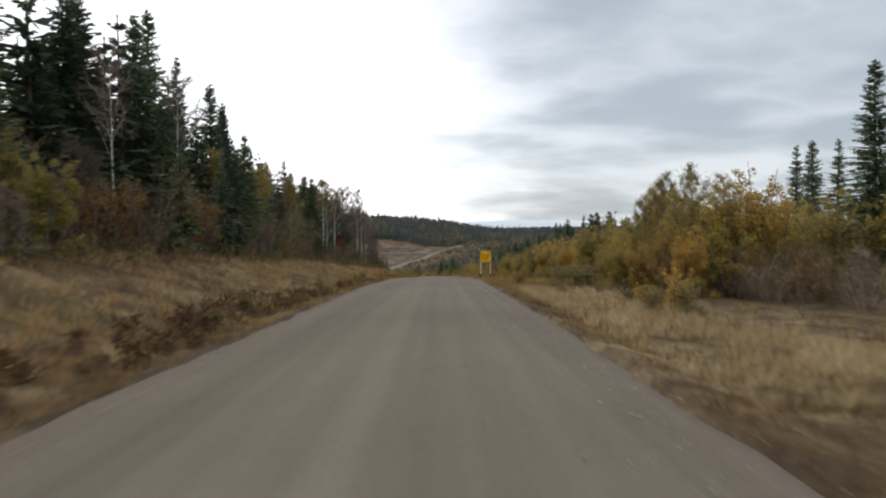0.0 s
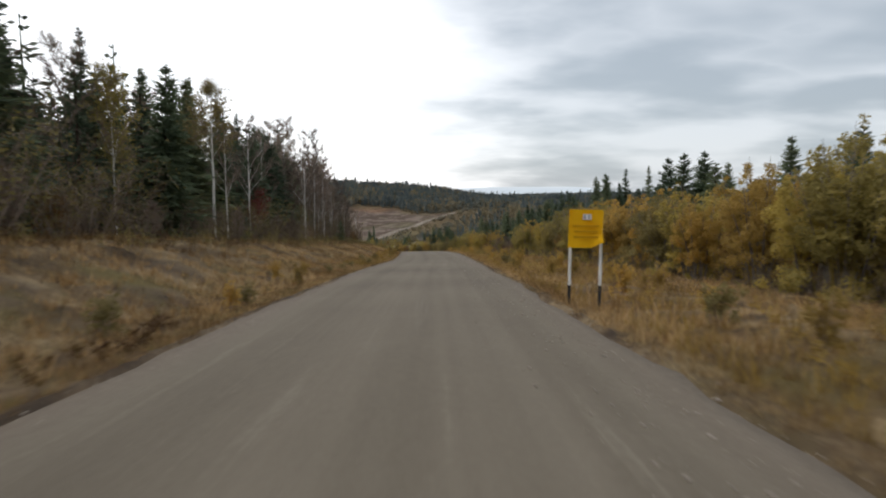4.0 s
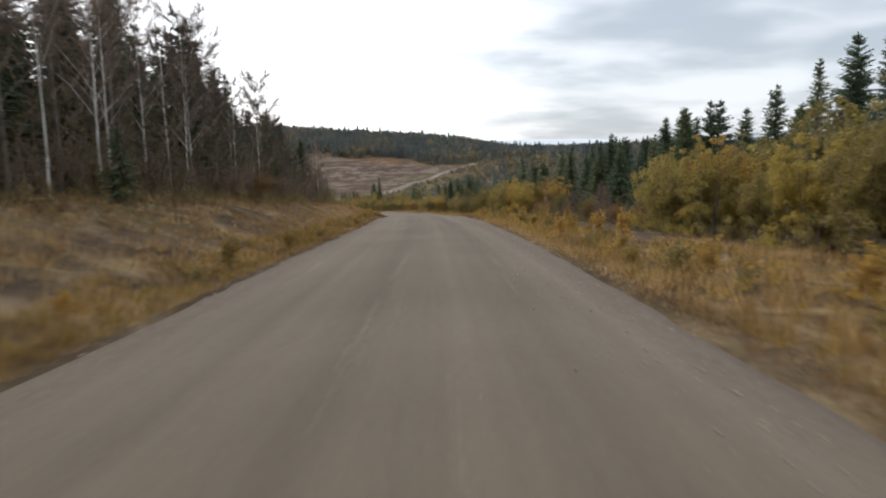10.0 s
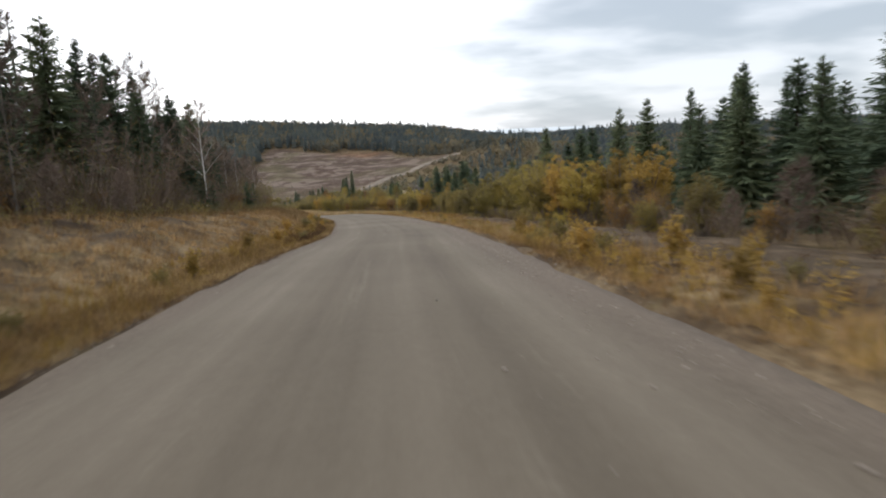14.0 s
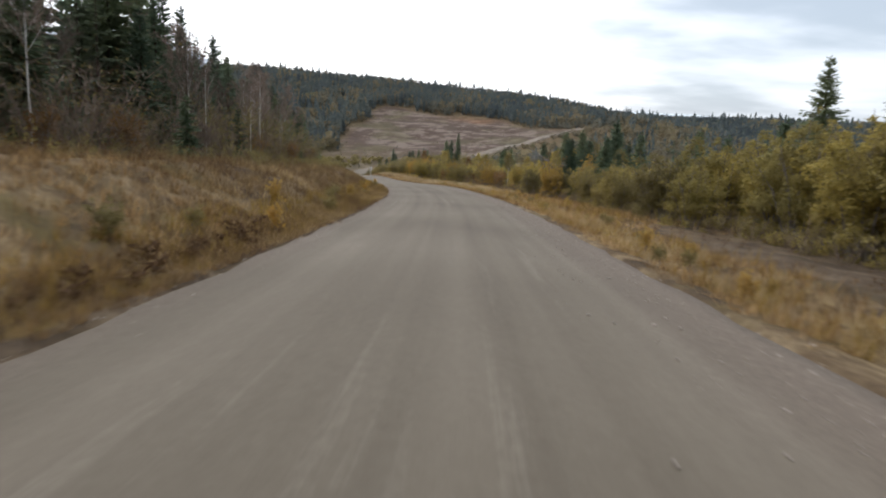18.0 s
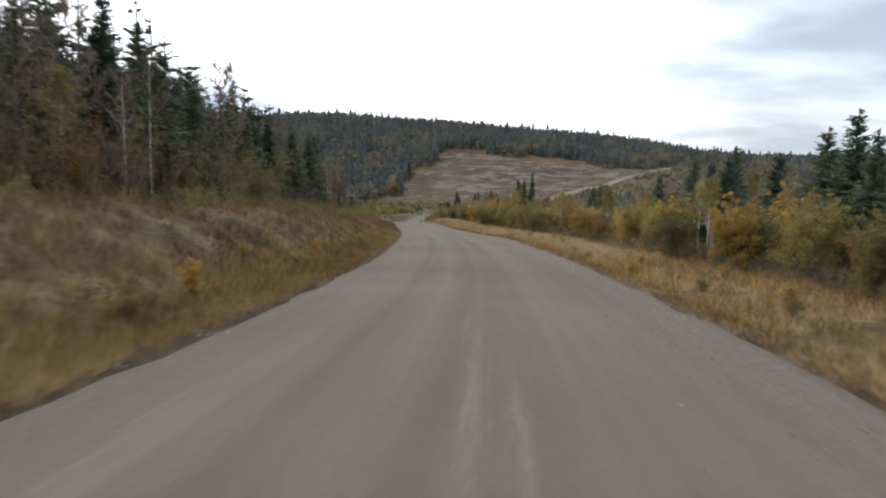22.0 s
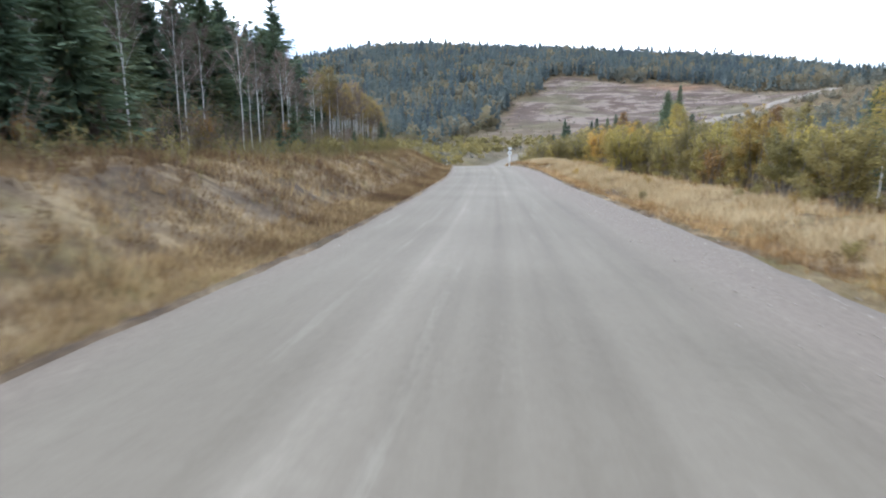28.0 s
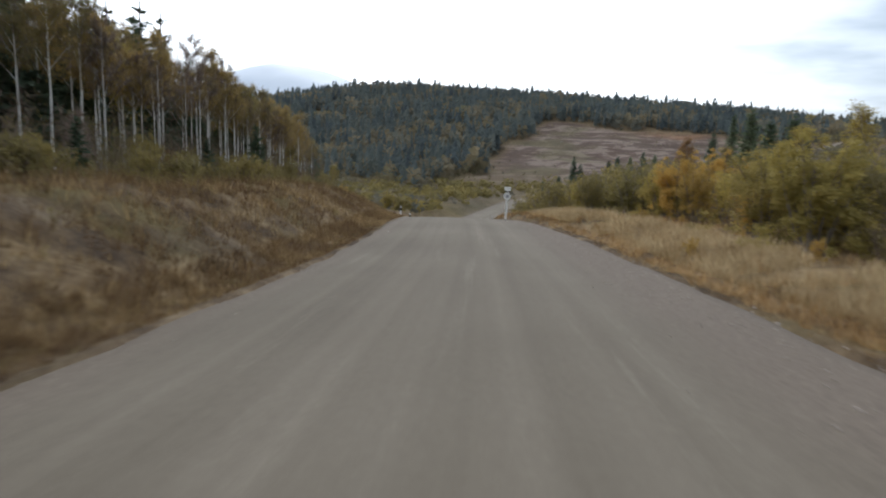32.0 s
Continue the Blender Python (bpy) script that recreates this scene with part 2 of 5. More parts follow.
M_INK = material("brown_lettering", [(0.3, (0.50, 0.26, 0.01)), (0.7, (0.58, 0.30, 0.012))], 2.0, 14.0, 0.6)
M_STEEL = material("galvanised_back", [(0.3, (0.25, 0.26, 0.27)), (0.7, (0.4, 0.41, 0.42))], 2.0, 14.0, 0.5)


def zone_node(nt, name):
    a = nt.nodes.new("ShaderNodeAttribute")
    a.attribute_name = name
    return a.outputs["Fac"]


def ground_material():
    m = bpy.data.materials.new("ground_cover")
    m.use_nodes = True
    nt = m.node_tree
    N, L = nt.nodes.new, nt.links.new
    b = nt.nodes["Principled BSDF"]
    b.inputs["Roughness"].default_value = 0.95
    b.inputs["Specular IOR Level"].default_value = 0.1
    geo = N("ShaderNodeNewGeometry")

    def noisy(scale, detail=4.0, rough=0.55):
        n = N("ShaderNodeTexNoise")
        n.inputs["Scale"].default_value, n.inputs["Detail"].default_value, n.inputs["Roughness"].default_value = scale, detail, rough
        L(geo.outputs["Position"], n.inputs["Vector"])
        return n.outputs["Fac"]

    def ramp(fac, stops):
        r = N("ShaderNodeValToRGB")
        while len(r.color_ramp.elements) < len(stops):
            r.color_ramp.elements.new(0.5)
        for e, (p, c) in zip(r.color_ramp.elements, stops):
            e.position, e.color = p, hexa(c)
        L(fac, r.inputs[0])
        return r.outputs[0]

    def mixed(fac, a, c):
        x = N("ShaderNodeMix"); x.data_type = "RGBA"
        L(fac, x.inputs["Factor"]); L(a, x.inputs["A"]); L(c, x.inputs["B"])
        return x.outputs["Result"]

    def add(a, c, k):
        x = N("ShaderNodeMath"); x.operation = "MULTIPLY_ADD"
        L(c, x.inputs[0]); x.inputs[1].default_value = k; L(a, x.inputs[2])
        return x.outputs[0]

    fine, mid, big = noisy(6.0, 5.0, 0.7), noisy(0.55, 4.0), noisy(0.06, 3.0)
    grass = ramp(add(mid, fine, 0.5), [(0.5, (0.050, 0.034, 0.023)), (0.64, (0.098, 0.066, 0.037)), (0.78, (0.175, 0.120, 0.064)), (0.93, (0.32, 0.235, 0.13))])
    soften = N("ShaderNodeMapRange"); soften.interpolation_type = "SMOOTHSTEP"
    soften.inputs["From Min"].default_value, soften.inputs["From Max"].default_value, soften.inputs["To Max"].default_value = 0.5, 0.66, 0.75
    L(noisy(0.19, 5.0, 0.6), soften.inputs["Value"])
    grass = mixed(soften.outputs[0], grass, ramp(add(big, fine, 0.5), [(0.5, (0.10, 0.058, 0.032)), (0.7, (0.11, 0.085, 0.034)), (0.9, (0.16, 0.13, 0.045))]))
    litter = ramp(add(mid, fine, 0.5), [(0.4, (0.045, 0.034, 0.022)), (0.75, (0.11, 0.078, 0.045)), (1.0, (0.15, 0.12, 0.05))])
    mp = N("ShaderNodeMapping")
    mp.inputs["Scale"].default_value = (0.022, 0.022, 0.34)
    L(geo.outputs["Position"], mp.inputs["Vector"])
    lines = N("ShaderNodeTexNoise")
    lines.inputs["Scale"].default_value, lines.inputs["Detail"].default_value, lines.inputs["Roughness"].default_value, lines.inputs["Distortion"].default_value = 1.0, 7.0, 0.66, 0.6
    L(mp.outputs[0], lines.inputs["Vector"])
    heaps, brushy = noisy(0.085, 6.0, 0.68), noisy(0.022, 4.0, 0.55)
    slash = ramp(add(lines.outputs["Fac"], heaps, 0.9), [(0.74, (0.064, 0.043, 0.033)), (0.94, (0.088, 0.060, 0.045)), (1.10, (0.106, 0.074, 0.056)), (1.26, (0.126, 0.091, 0.069)), (1.42, (0.172, 0.132, 0.104))])
    grown = N("ShaderNodeMapRange"); grown.interpolation_type = "SMOOTHSTEP"
    grown.inputs["From Min"].default_value, grown.inputs["From Max"].default_value, grown.inputs["To Max"].default_value = 0.52, 0.66, 0.7
    L(brushy, grown.inputs["Value"])
    slash = mixed(grown.outputs[0], slash, ramp(heaps, [(0.35, (0.07, 0.062, 0.034)), (0.65, (0.135, 0.112, 0.058))]))
    rust = ramp(add(lines.outputs["Fac"], heaps, 0.6), [(0.65, (0.105, 0.056, 0.032)), (0.95, (0.23, 0.122, 0.066))])
    slash = mixed(zone_node(nt, "rusty"), slash, rust)
    wet = ramp(add(noisy(0.03, 6.0, 0.6), fine, 0.2), [(0.4, (0.07, 0.06, 0.03)), (0.6, (0.125, 0.10, 0.045)), (0.8, (0.17, 0.13, 0.07))])
    earth = ramp(add(mid, fine, 0.6), [(0.45, (0.046, 0.034, 0.025)), (0.8, (0.092, 0.068, 0.048)), (1.0, (0.15, 0.114, 0.084))])
    c = mixed(zone_node(nt, "forest"), grass, litter)
    c = mixed(zone_node(nt, "valley"), c, wet)
    c = mixed(zone_node(nt, "felled"), c, slash)
    c = mixed(zone_node(nt, "bank"), c, earth)
    L(c, b.inputs["Base Color"])
    bm = N("ShaderNodeBump")
    bm.inputs["Strength"].default_value, bm.inputs["Distance"].default_value = 1.0, 0.12
    L(fine, bm.inputs["Height"]); L(bm.outputs[0], b.inputs["Normal"])
    return m


def road_material():
    m = bpy.data.materials.new("packed_gravel")
    m.use_nodes = True
    nt = m.node_tree
    N, L = nt.nodes.new, nt.links.new
    b = nt.nodes["Principled BSDF"]
    b.inputs["Roughness"].default_value = 0.92
    b.inputs["Specular IOR Level"].default_value = 0.2
    uv, geo = N("ShaderNodeUVMap"), N("ShaderNodeNewGeometry")
    uv.uv_map = "across_along"

    def noisy(src, sx, sy, detail, rough=0.5):
        mp = N("ShaderNodeMapping")
        mp.inputs["Scale"].default_value = (sx, sy, 1)
        L(src, mp.inputs["Vector"])
        n = N("ShaderNodeTexNoise")
        n.inputs["Scale"].default_value, n.inputs["Detail"].default_value, n.inputs["Roughness"].default_value = 1.0, detail, rough
        L(mp.outputs[0], n.inputs["Vector"])
        return n.outputs["Fac"]

    def mad(a, k, c):
        x = N("ShaderNodeMath"); x.operation = "MULTIPLY_ADD"
        L(a, x.inputs[0]); x.inputs[1].default_value = k
        if isinstance(c, float):
            x.inputs[2].default_value = c
        else:
            L(c, x.inputs[2])
        return x.outputs[0]

    bands = noisy(uv.outputs[0], 0.85, 0.006, 2.0, 0.5)      # broad bands that wheels leave
    tracks = noisy(uv.outputs[0], 2.7, 0.02, 2.0, 0.5)       # single tyre lines
    scuffs = noisy(uv.outputs[0], 2.2, 0.16, 4.0, 0.6)
    patch = noisy(geo.outputs["Position"], 0.12, 0.12, 4.0)
    grit = noisy(geo.outputs["Position"], 9.0, 9.0, 6.0, 0.75)
    stones = noisy(geo.outputs["Position"], 40.0, 40.0, 3.0, 0.7)
    s = mad(bands, 0.75, mad(tracks, 0.24, mad(scuffs, 0.16, mad(patch, 0.5, mad(grit, 0.42, mad(stones, 0.3, -0.72))))))

    def ramp(fac, stops):
        r = N("ShaderNodeValToRGB")
        while len(r.color_ramp.elements) < len(stops):
            r.color_ramp.elements.new(0.5)
        for e, (p, c) in zip(r.color_ramp.elements, stops):
            e.position, e.color = p, hexa(c)
        L(fac, r.inputs[0])
        return r.outputs[0]

    def soft(v, lo, hi, most):
        x = N("ShaderNodeMapRange"); x.interpolation_type = "SMOOTHSTEP"
        for key, q in (("From Min", lo), ("From Max", hi), ("To Max", most)):
            x.inputs[key].default_value = q
        L(v, x.inputs["Value"])
        return x.outputs[0]

    def mixed(fac, a, c):
        x = N("ShaderNodeMix"); x.data_type = "RGBA"
        L(fac, x.inputs["Factor"]); L(a, x.inputs["A"]); L(c, x.inputs["B"])
        return x.outputs["Result"]

    base = ramp(s, [(0.2, (0.108, 0.088, 0.064)), (0.42, (0.142, 0.118, 0.086)), (0.62, (0.174, 0.146, 0.109)), (0.9, (0.26, 0.223, 0.170))])
    # pale crushed streaks where tyres have scraped the crust
    scraped = noisy(uv.outputs[0], 1.5, 0.045, 5.0, 0.62)
    base = mixed(soft(mad(grit, 0.18, mad(scuffs, 0.25, scraped)), 0.80, 0.98, 0.42), base, ramp(grit, [(0.3, (0.20, 0.172, 0.133)), (0.7, (0.31, 0.27, 0.215))]))
    # loose browner gravel towards both shoulders, wider on the right
    sx = N("ShaderNodeSeparateXYZ")
    L(uv.outputs[0], sx.inputs[0])
    loose = ramp(mad(grit, 0.6, mad(stones, 0.4, 0.0)), [(0.36, (0.092, 0.070, 0.052)), (0.66, (0.225, 0.178, 0.138))])
    base = mixed(soft(mad(patch, 1.8, mad(sx.outputs[0], 1.0, -0.9)), 2.1, 4.2, 0.8), base, loose)
    base = mixed(soft(mad(patch, 1.4, mad(sx.outputs[0], -1.0, -0.7)), 3.6, 4.9, 0.7), base, loose)
    L(base, b.inputs["Base Color"])
    bm = N("ShaderNodeBump")
    bm.inputs["Strength"].default_value, bm.inputs["Distance"].default_value = 0.7, 0.02
    L(grit, bm.inputs["Height"]); L(bm.outputs[0], b.inputs["Normal"])
    return m


M_GROUND, M_ROAD = ground_material(), road_material()


# ---- the lie of the land ----
# the road's middle line: how far along, how far aside, how high
ROAD_Y = (-90, -40, 0, 23.2, 45.5, 68.5, 93, 118.2, 142.7, 165.6, 189.9, 211.4, 232.6, 252.6, 274, 295.5, 317, 337.3, 358, 379.7, 400.5, 421, 443, 465.4, 488, 510.8, 533.6, 600)
ROAD_X = (0.6, 0.2, 0, -0.17, -0.24, -0.23, -0.1, 0.15, -0.45, -1.4, -2.95, -4.1, -6.68, -9.6, -13.7, -19.26, -25.74, -32.4, -39.6, -47.2, -55.2, -63.9, -72.8, -81, -88, -94, -99, -108)
ROAD_Z = (0.2, -0.9, -2.05, -2.89, -3.86, -5.19, -6.87, -8.75, -10.3, -11.96, -13.85, -15.87, -17.73, -19.42, -21.27, -23.09, -25.13, -27.24, -29.19, -31.0, -32.45, -34.95, -38.3, -41.5, -44.2, -46.3, -47.6, -48.5)


def smooth_curve(ks, vs):
    ks, vs = np.array(ks, float), np.array(vs, float)
    slope = np.gradient(vs, ks)

    def f(q):
        q = np.asarray(q, float)
        i = np.clip(np.searchsorted(ks, q) - 1, 0, len(ks) - 2)
        h = ks[i + 1] - ks[i]
        t = np.clip((q - ks[i]) / h, 0, 1)
        a = 2 * t**3 - 3 * t**2 + 1
        return a * vs[i] + (1 - a) * vs[i + 1] + h * ((t**3 - 2 * t**2 + t) * slope[i] + (t**3 - t**2) * slope[i + 1])

    return f


road_x, road_z = smooth_curve(ROAD_Y, ROAD_X), smooth_curve(ROAD_Y, ROAD_Z)


def road_turn(y):
    """The angle of the road from +y, towards +x."""
    return np.arctan((road_x(np.asarray(y) + 1.0) - road_x(np.asarray(y) - 1.0)) / 2.0)


def left_width(y):
    return np.interp(y, (0, 110, 200, 300, 420), (4.95, 5.05, 4.85, 4.85, 4.9))


def right_width(y):
    return np.interp(y, (0, 110, 190, 250, 295, 340, 385, 404, 440), (3.5, 3.7, 4.5, 4.7, 4.85, 5.9, 5.4, 4.0, 4.2))


def step(v, a, b):
    t = np.clip((v - a) / (b - a), 0, 1)
    return t * t * (3 - 2 * t)


def waves(x, y, size, seed):
    """Uneven ground out of a few crossing waves, about -1 to 1."""
    out = 0
    for k in range(5):
        a = seed * 1.7 + k * 2.399
        f = (1 + 0.37 * k) * 2 * np.pi / size
        out = out + np.sin(f * (x * np.cos(a) + y * np.sin(a)) + seed * 3.1 + k * k) / (1 + 0.5 * k)
    return out / 2.6


def cover(x, y):
    """How thickly grass grows on the banks: bare earth shows where it is below zero."""
    return waves(x, y, 9, 13) + 0.6 * waves(x, y, 3, 14) + 0.15 - 2.2 * bare_field(x, y)


def bare_field(x, y):
    """Brown trampled earth between the verge and the shrubs on the east side."""
    u = x - road_x(np.clip(y, -88, 596)) + 1.2 * waves(x, y, 7, 15)
    return step(u, 8.2, 10.2) * step(-u, -19, -17) * np.maximum(step(y, 146, 156) * step(-y, -262, -240), 0.35 * step(y, 16, 24) * step(-y, -64, -56))


HILL_X = (-1500, -900, -640, -537, -476, -402, -333, -252, -160, -68, 17, 67, 300, 1500)
HILL_Z = (-40, -32, -14, 2, 20, 26, 22, 18, 11, 5, -3, -12, -14, -10)
hill_top = smooth_curve(HILL_X, HILL_Z)


def hill_z(x, y):
    t = step(y, 590, 1150)
    top = hill_top(np.clip(x, -1499, 1499))
    z = -49 + (top + 49) * t
    z = z + 20 * np.exp(-(((x - 70) / 90) ** 2) - ((y - 760) / 130) ** 2)
    z = z + 9 * np.exp(-(((x + 5) / 60) ** 2) - ((y - 520) / 90) ** 2)
    z = z + (1.6 * waves(x, y, 130, 3) + 1.1 * waves(x, y, 48, 8)) * step(y, 600, 760)
    z = z + np.where(y > 1150, -14 * step(y, 1150, 1700) * (top > -12), 0)
    return z


def road_place(x, y):
    """How far right of the road's middle line a place lies, and how far along the road it is."""
    yc = np.clip(y, -90, 600)
    a = road_turn(yc)
    u = (x - road_x(yc)) * np.cos(a)
    y0 = np.clip(yc + np.clip(u, -9, 9) * np.sin(a), -90, 600)
    near = np.abs(u) < 9
    a0 = road_turn(y0)
    return np.where(near, (x - road_x(y0)) * np.cos(a0) - (y - y0) * np.sin(a0), u), y0


def land(x, y):
    """Height of the open ground."""
    x, y = np.asarray(x, float), np.asarray(y, float)
    u, yc = road_place(x, y)
    zr = road_z(yc)
    dl, dr = -u - left_width(yc), u - right_width(yc)
    steep = step(yc, 175, 240)
    bank = 2.0 * ((1 - steep) * step(dl, 0.8, 9.5) + steep * step(dl, 0.3, 6.0))
    lz = -0.12 * step(dl, -0.2, 0.6) + bank + 0.05 * np.clip(dl - 9, 0, 40) + 0.16 * np.clip(dl - 45, 0, 250)
    lz = lz + (0.20 * waves(x, y, 7, 1) + 0.13 * waves(x, y, 3.1, 2)) * step(dl, 0.5, 4)
    rz = -0.35 * step(dr, 0.0, 1.6) - 0.75 * step(dr, 3, 18) * (1 - 0.9 * step(yc, 290, 345)) + 0.55 * step(dr, 1, 6) * step(yc, 300, 350)
    rz = rz + 0.6 * step(dr, -0.3, 0.6) * (1 - 0.5 * step(dr, 3, 9)) * step(yc, 388, 407) * (1 - step(yc, 424, 446))
    rz = rz - 0.03 * np.clip(dr - 30, 0, 300)
    rz = rz + (0.15 * waves(x, y, 6, 4) + 0.08 * waves(x, y, 2.1, 5)) * step(dr, 0.6, 4)
    near = zr + np.where(u < 0, np.where(dl > -0.3, lz, -0.3), np.where(dr > -0.3, rz, -0.3))
    near = np.where((dl < -0.3) & (dr < -0.3), zr - 0.3, near)
    corridor = 1 - step(np.abs(u), 10, 45)
    w = step(y, 425, 575)
    w = w * (1 - corridor * (1 - step(y, 560, 620)))
    rise = 6.0 * step(u, 9, 27) * step(yc, 406, 455) * (1 - step(y, 525, 610))
    return near * (1 - w) + hill_z(x, y) * w + rise


def beside(y, u):
    """A place u metres to the right of the road's middle line."""
    a = road_turn(y)
    return float(road_x(y) + u * np.cos(a)), float(y - u * np.sin(a))


def side_of(x, y):
    yc = np.clip(y, -90, 600)
    return (x - road_x(yc)) * np.cos(road_turn(yc))


# ---- mesh helpers ----
def mesh_of(name, verts, faces, mats, smooth=False, slots=None):
    """A mesh from arrays: verts (n, 3), faces (m, 3 or 4)."""
    verts, faces = np.asarray(verts, np.float32), np.asarray(faces, np.int32)
    me = bpy.data.meshes.new(name)
    me.vertices.add(len(verts))
    me.vertices.foreach_set("co", verts.ravel())
    k = faces.shape[1]
    me.loops.add(faces.size)
    me.loops.foreach_set("vertex_index", faces.ravel())
    me.polygons.add(len(faces))
    me.polygons.foreach_set("loop_start", np.arange(0, faces.size, k, dtype=np.int32))
    for m in mats if isinstance(mats, (list, tuple)) else [mats]:
        me.materials.append(m)
    if slots is not None:
        me.polygons.foreach_set("material_index", np.asarray(slots, np.int32))
    me.polygons.foreach_set("use_smooth", np.full(len(faces), smooth))
    me.update(calc_edges=True)
    return me


def part(name, me, parent, label=""):
    ob = new(name, me)
    ob.parent = parent
    return tagged(ob, label)


def scattered(verts, faces, spots, turns, sizes, heights=None, leans=None):
    """One base form set down many times: returns verts and faces for one mesh."""
    verts = np.asarray(verts, np.float32)
    n, k = len(spots), len(verts)
    c, s = np.cos(turns)[:, None], np.sin(turns)[:, None]
    sz = np.asarray(sizes)[:, None]
    hz = sz if heights is None else np.asarray(heights)[:, None]
    x, y, z = verts[None, :, 0] * sz, verts[None, :, 1] * sz, verts[None, :, 2] * hz
    out = np.stack([x * c - y * s, x * s + y * c, z], -1)
    if leans is not None:
        out[..., 0] += z * leans[:, :1]
        out[..., 1] += z * leans[:, 1:]
    out += np.asarray(spots)[:, None, :]
    f = np.asarray(faces)[None] + (np.arange(n) * k)[:, None, None]
    return out.reshape(-1, 3), f.reshape(-1, np.asarray(faces).shape[1])


class Form:
    """Collects triangles."""

    def __init__(self):
        self.v, self.f = [], []

    def tri(self, a, b, c):
        n = len(self.v)
        self.v += [a, b, c]
        self.f.append((n, n + 1, n + 2))

    def kite(self, a, b, width, side, where=0.45):
        """A slender leaf-shaped blade from a to b."""
        n = len(self.v)
        m = a + (b - a) * where
        self.v += [a, m + side * width, b, m - side * width]
        self.f += [(n, n + 1, n + 2), (n, n + 2, n + 3)]

    def tube(self, points, radii, sides):
        n = len(self.v)
        for i, (p, r) in enumerate(zip(points, radii)):
            d = points[min(i + 1, len(points) - 1)] - points[max(i - 1, 0)]
            d = d / (np.linalg.norm(d) + 1e-9)
            a = np.cross(d, (0.3, 0.9, 0.1))
            a = a / (np.linalg.norm(a) + 1e-9)
            b = np.cross(d, a)
            for k in range(sides):
                t = 2 * np.pi * k / sides
                self.v.append(p + r * (np.cos(t) * a + np.sin(t) * b))
        for i in range(len(points) - 1):
            for k in range(sides):
                a, b = n + i * sides + k, n + i * sides + (k + 1) % sides
                self.f += [(a, b, b + sides), (a, b + sides, a + sides)]

    def mesh(self, name, mat, smooth=False):
        return mesh_of(name, np.array(self.v), np.array(self.f), mat, smooth)


def unit(v):
    return v / (np.linalg.norm(v) + 1e-9)


# ---- trees: forms that are built once and set down many times ----
def spruce_form(seed, height=16.0, reach=2.6, bare=0.12, whorls=26, droop=0.28, spray=4, gaps=0.08, arms=7, broad=1.0):
    """Trunk and crown of a spruce; branches leave the trunk all the way up, with drooping side sprays."""
    rng = np.random.default_rng(seed)
    trunk, crown = Form(), Form()
    lean = rng.normal(0, 0.012, 2)
    line = [np.array([lean[0] * z, lean[1] * z, z]) for z in np.linspace(-0.4, height * 0.985, 9)]
    trunk.tube(line, np.linspace(0.015 * height, 0.03, 9), 6)
    for w in range(whorls):
        swell = rng.uniform(0.84, 1.12)
        for b in range(arms):
            f = bare + (1 - bare) * (w + 0.5 + rng.uniform(-0.7, 0.7)) / whorls
            if f >= 0.985 or rng.random() < gaps:
                continue
            a = 2 * np.pi * (b + rng.uniform(-0.4, 0.4)) / arms + w * 1.7
            lop = 1 + 0.13 * np.sin(2 * a + 7 * f + seed)
            r = reach * (1 - f) ** 0.86 * (0.55 + 0.45 * step(f, bare, bare + 0.2)) * swell * lop * rng.uniform(0.68, 1.15) + 0.15
            z = f * height
            out = np.array([np.cos(a), np.sin(a), 0.0])
            side = np.array([-np.sin(a), np.cos(a), 0.0])
            up = 0.45 * step(f, 0.45, 1.0) - droop * rng.uniform(0.5, 1.5) * (1 - f)
            root = np.array([lean[0] * z, lean[1] * z, z])
            pts = [root + out * r * t + np.array([0, 0, r * (up * t + 0.16 * t * t)]) for t in np.linspace(0, 1, spray + 1)]
            crown.kite(pts[0], pts[-1], (0.035 + 0.085 * r) * broad, unit(side + np.array([0, 0, rng.uniform(-0.5, 0.5)])), 0.55)
            crown.kite(pts[0], pts[-1], 0.02 + 0.035 * r, np.array([0, 0, 1.0]), 0.4)
            heart = root + out * (0.08 + 0.42 * r) + np.array([0, 0, -0.02 - 0.22 * r])
            crown.kite(root + np.array([0, 0, 0.12 + 0.12 * r]), heart, (0.03 + 0.12 * r) * broad, unit(side + np.array([0, 0, rng.uniform(-0.3, 0.3)])), 0.6)
            for i in range(1, spray + 1):
                t = i / spray
                long = (0.16 + 0.40 * r * (1 - 0.68 * t)) * rng.uniform(0.55, 1.35)
                for sgn in (-1, 1):
                    tip = pts[i] + long * unit(out * 0.8 + side * sgn * rng.uniform(0.5, 1.0) + np.array([0, 0, rng.uniform(-0.5, 0.05)]))
                    crown.kite(pts[i - 1] * 0.5 + pts[i] * 0.5, tip, (0.04 + 0.15 * long) * broad, unit(np.cross(tip - pts[i], rng.normal(0, 0.5, 3) + np.array([0, 0, 1.0]))), 0.5)
                if i % 2 or spray > 3:
                    hang = pts[i] + np.array([0, 0, -0.06 - 0.24 * r * (1 - t)]) + rng.normal(0, 0.08, 3)
                    crown.kite(pts[i] + side * 0.1, hang, (0.03 + 0.06 * r) * broad, unit(out + side * rng.uniform(-1, 1)), 0.4)
    for side in (np.array([1.0, 0, 0]), np.array([0, 1.0, 0])):
        crown.kite(line[-1] * 0.95 + line[-2] * 0.05, line[-1] + np.array([0, 0, 0.3]), 0.06, side)
    return trunk, crown


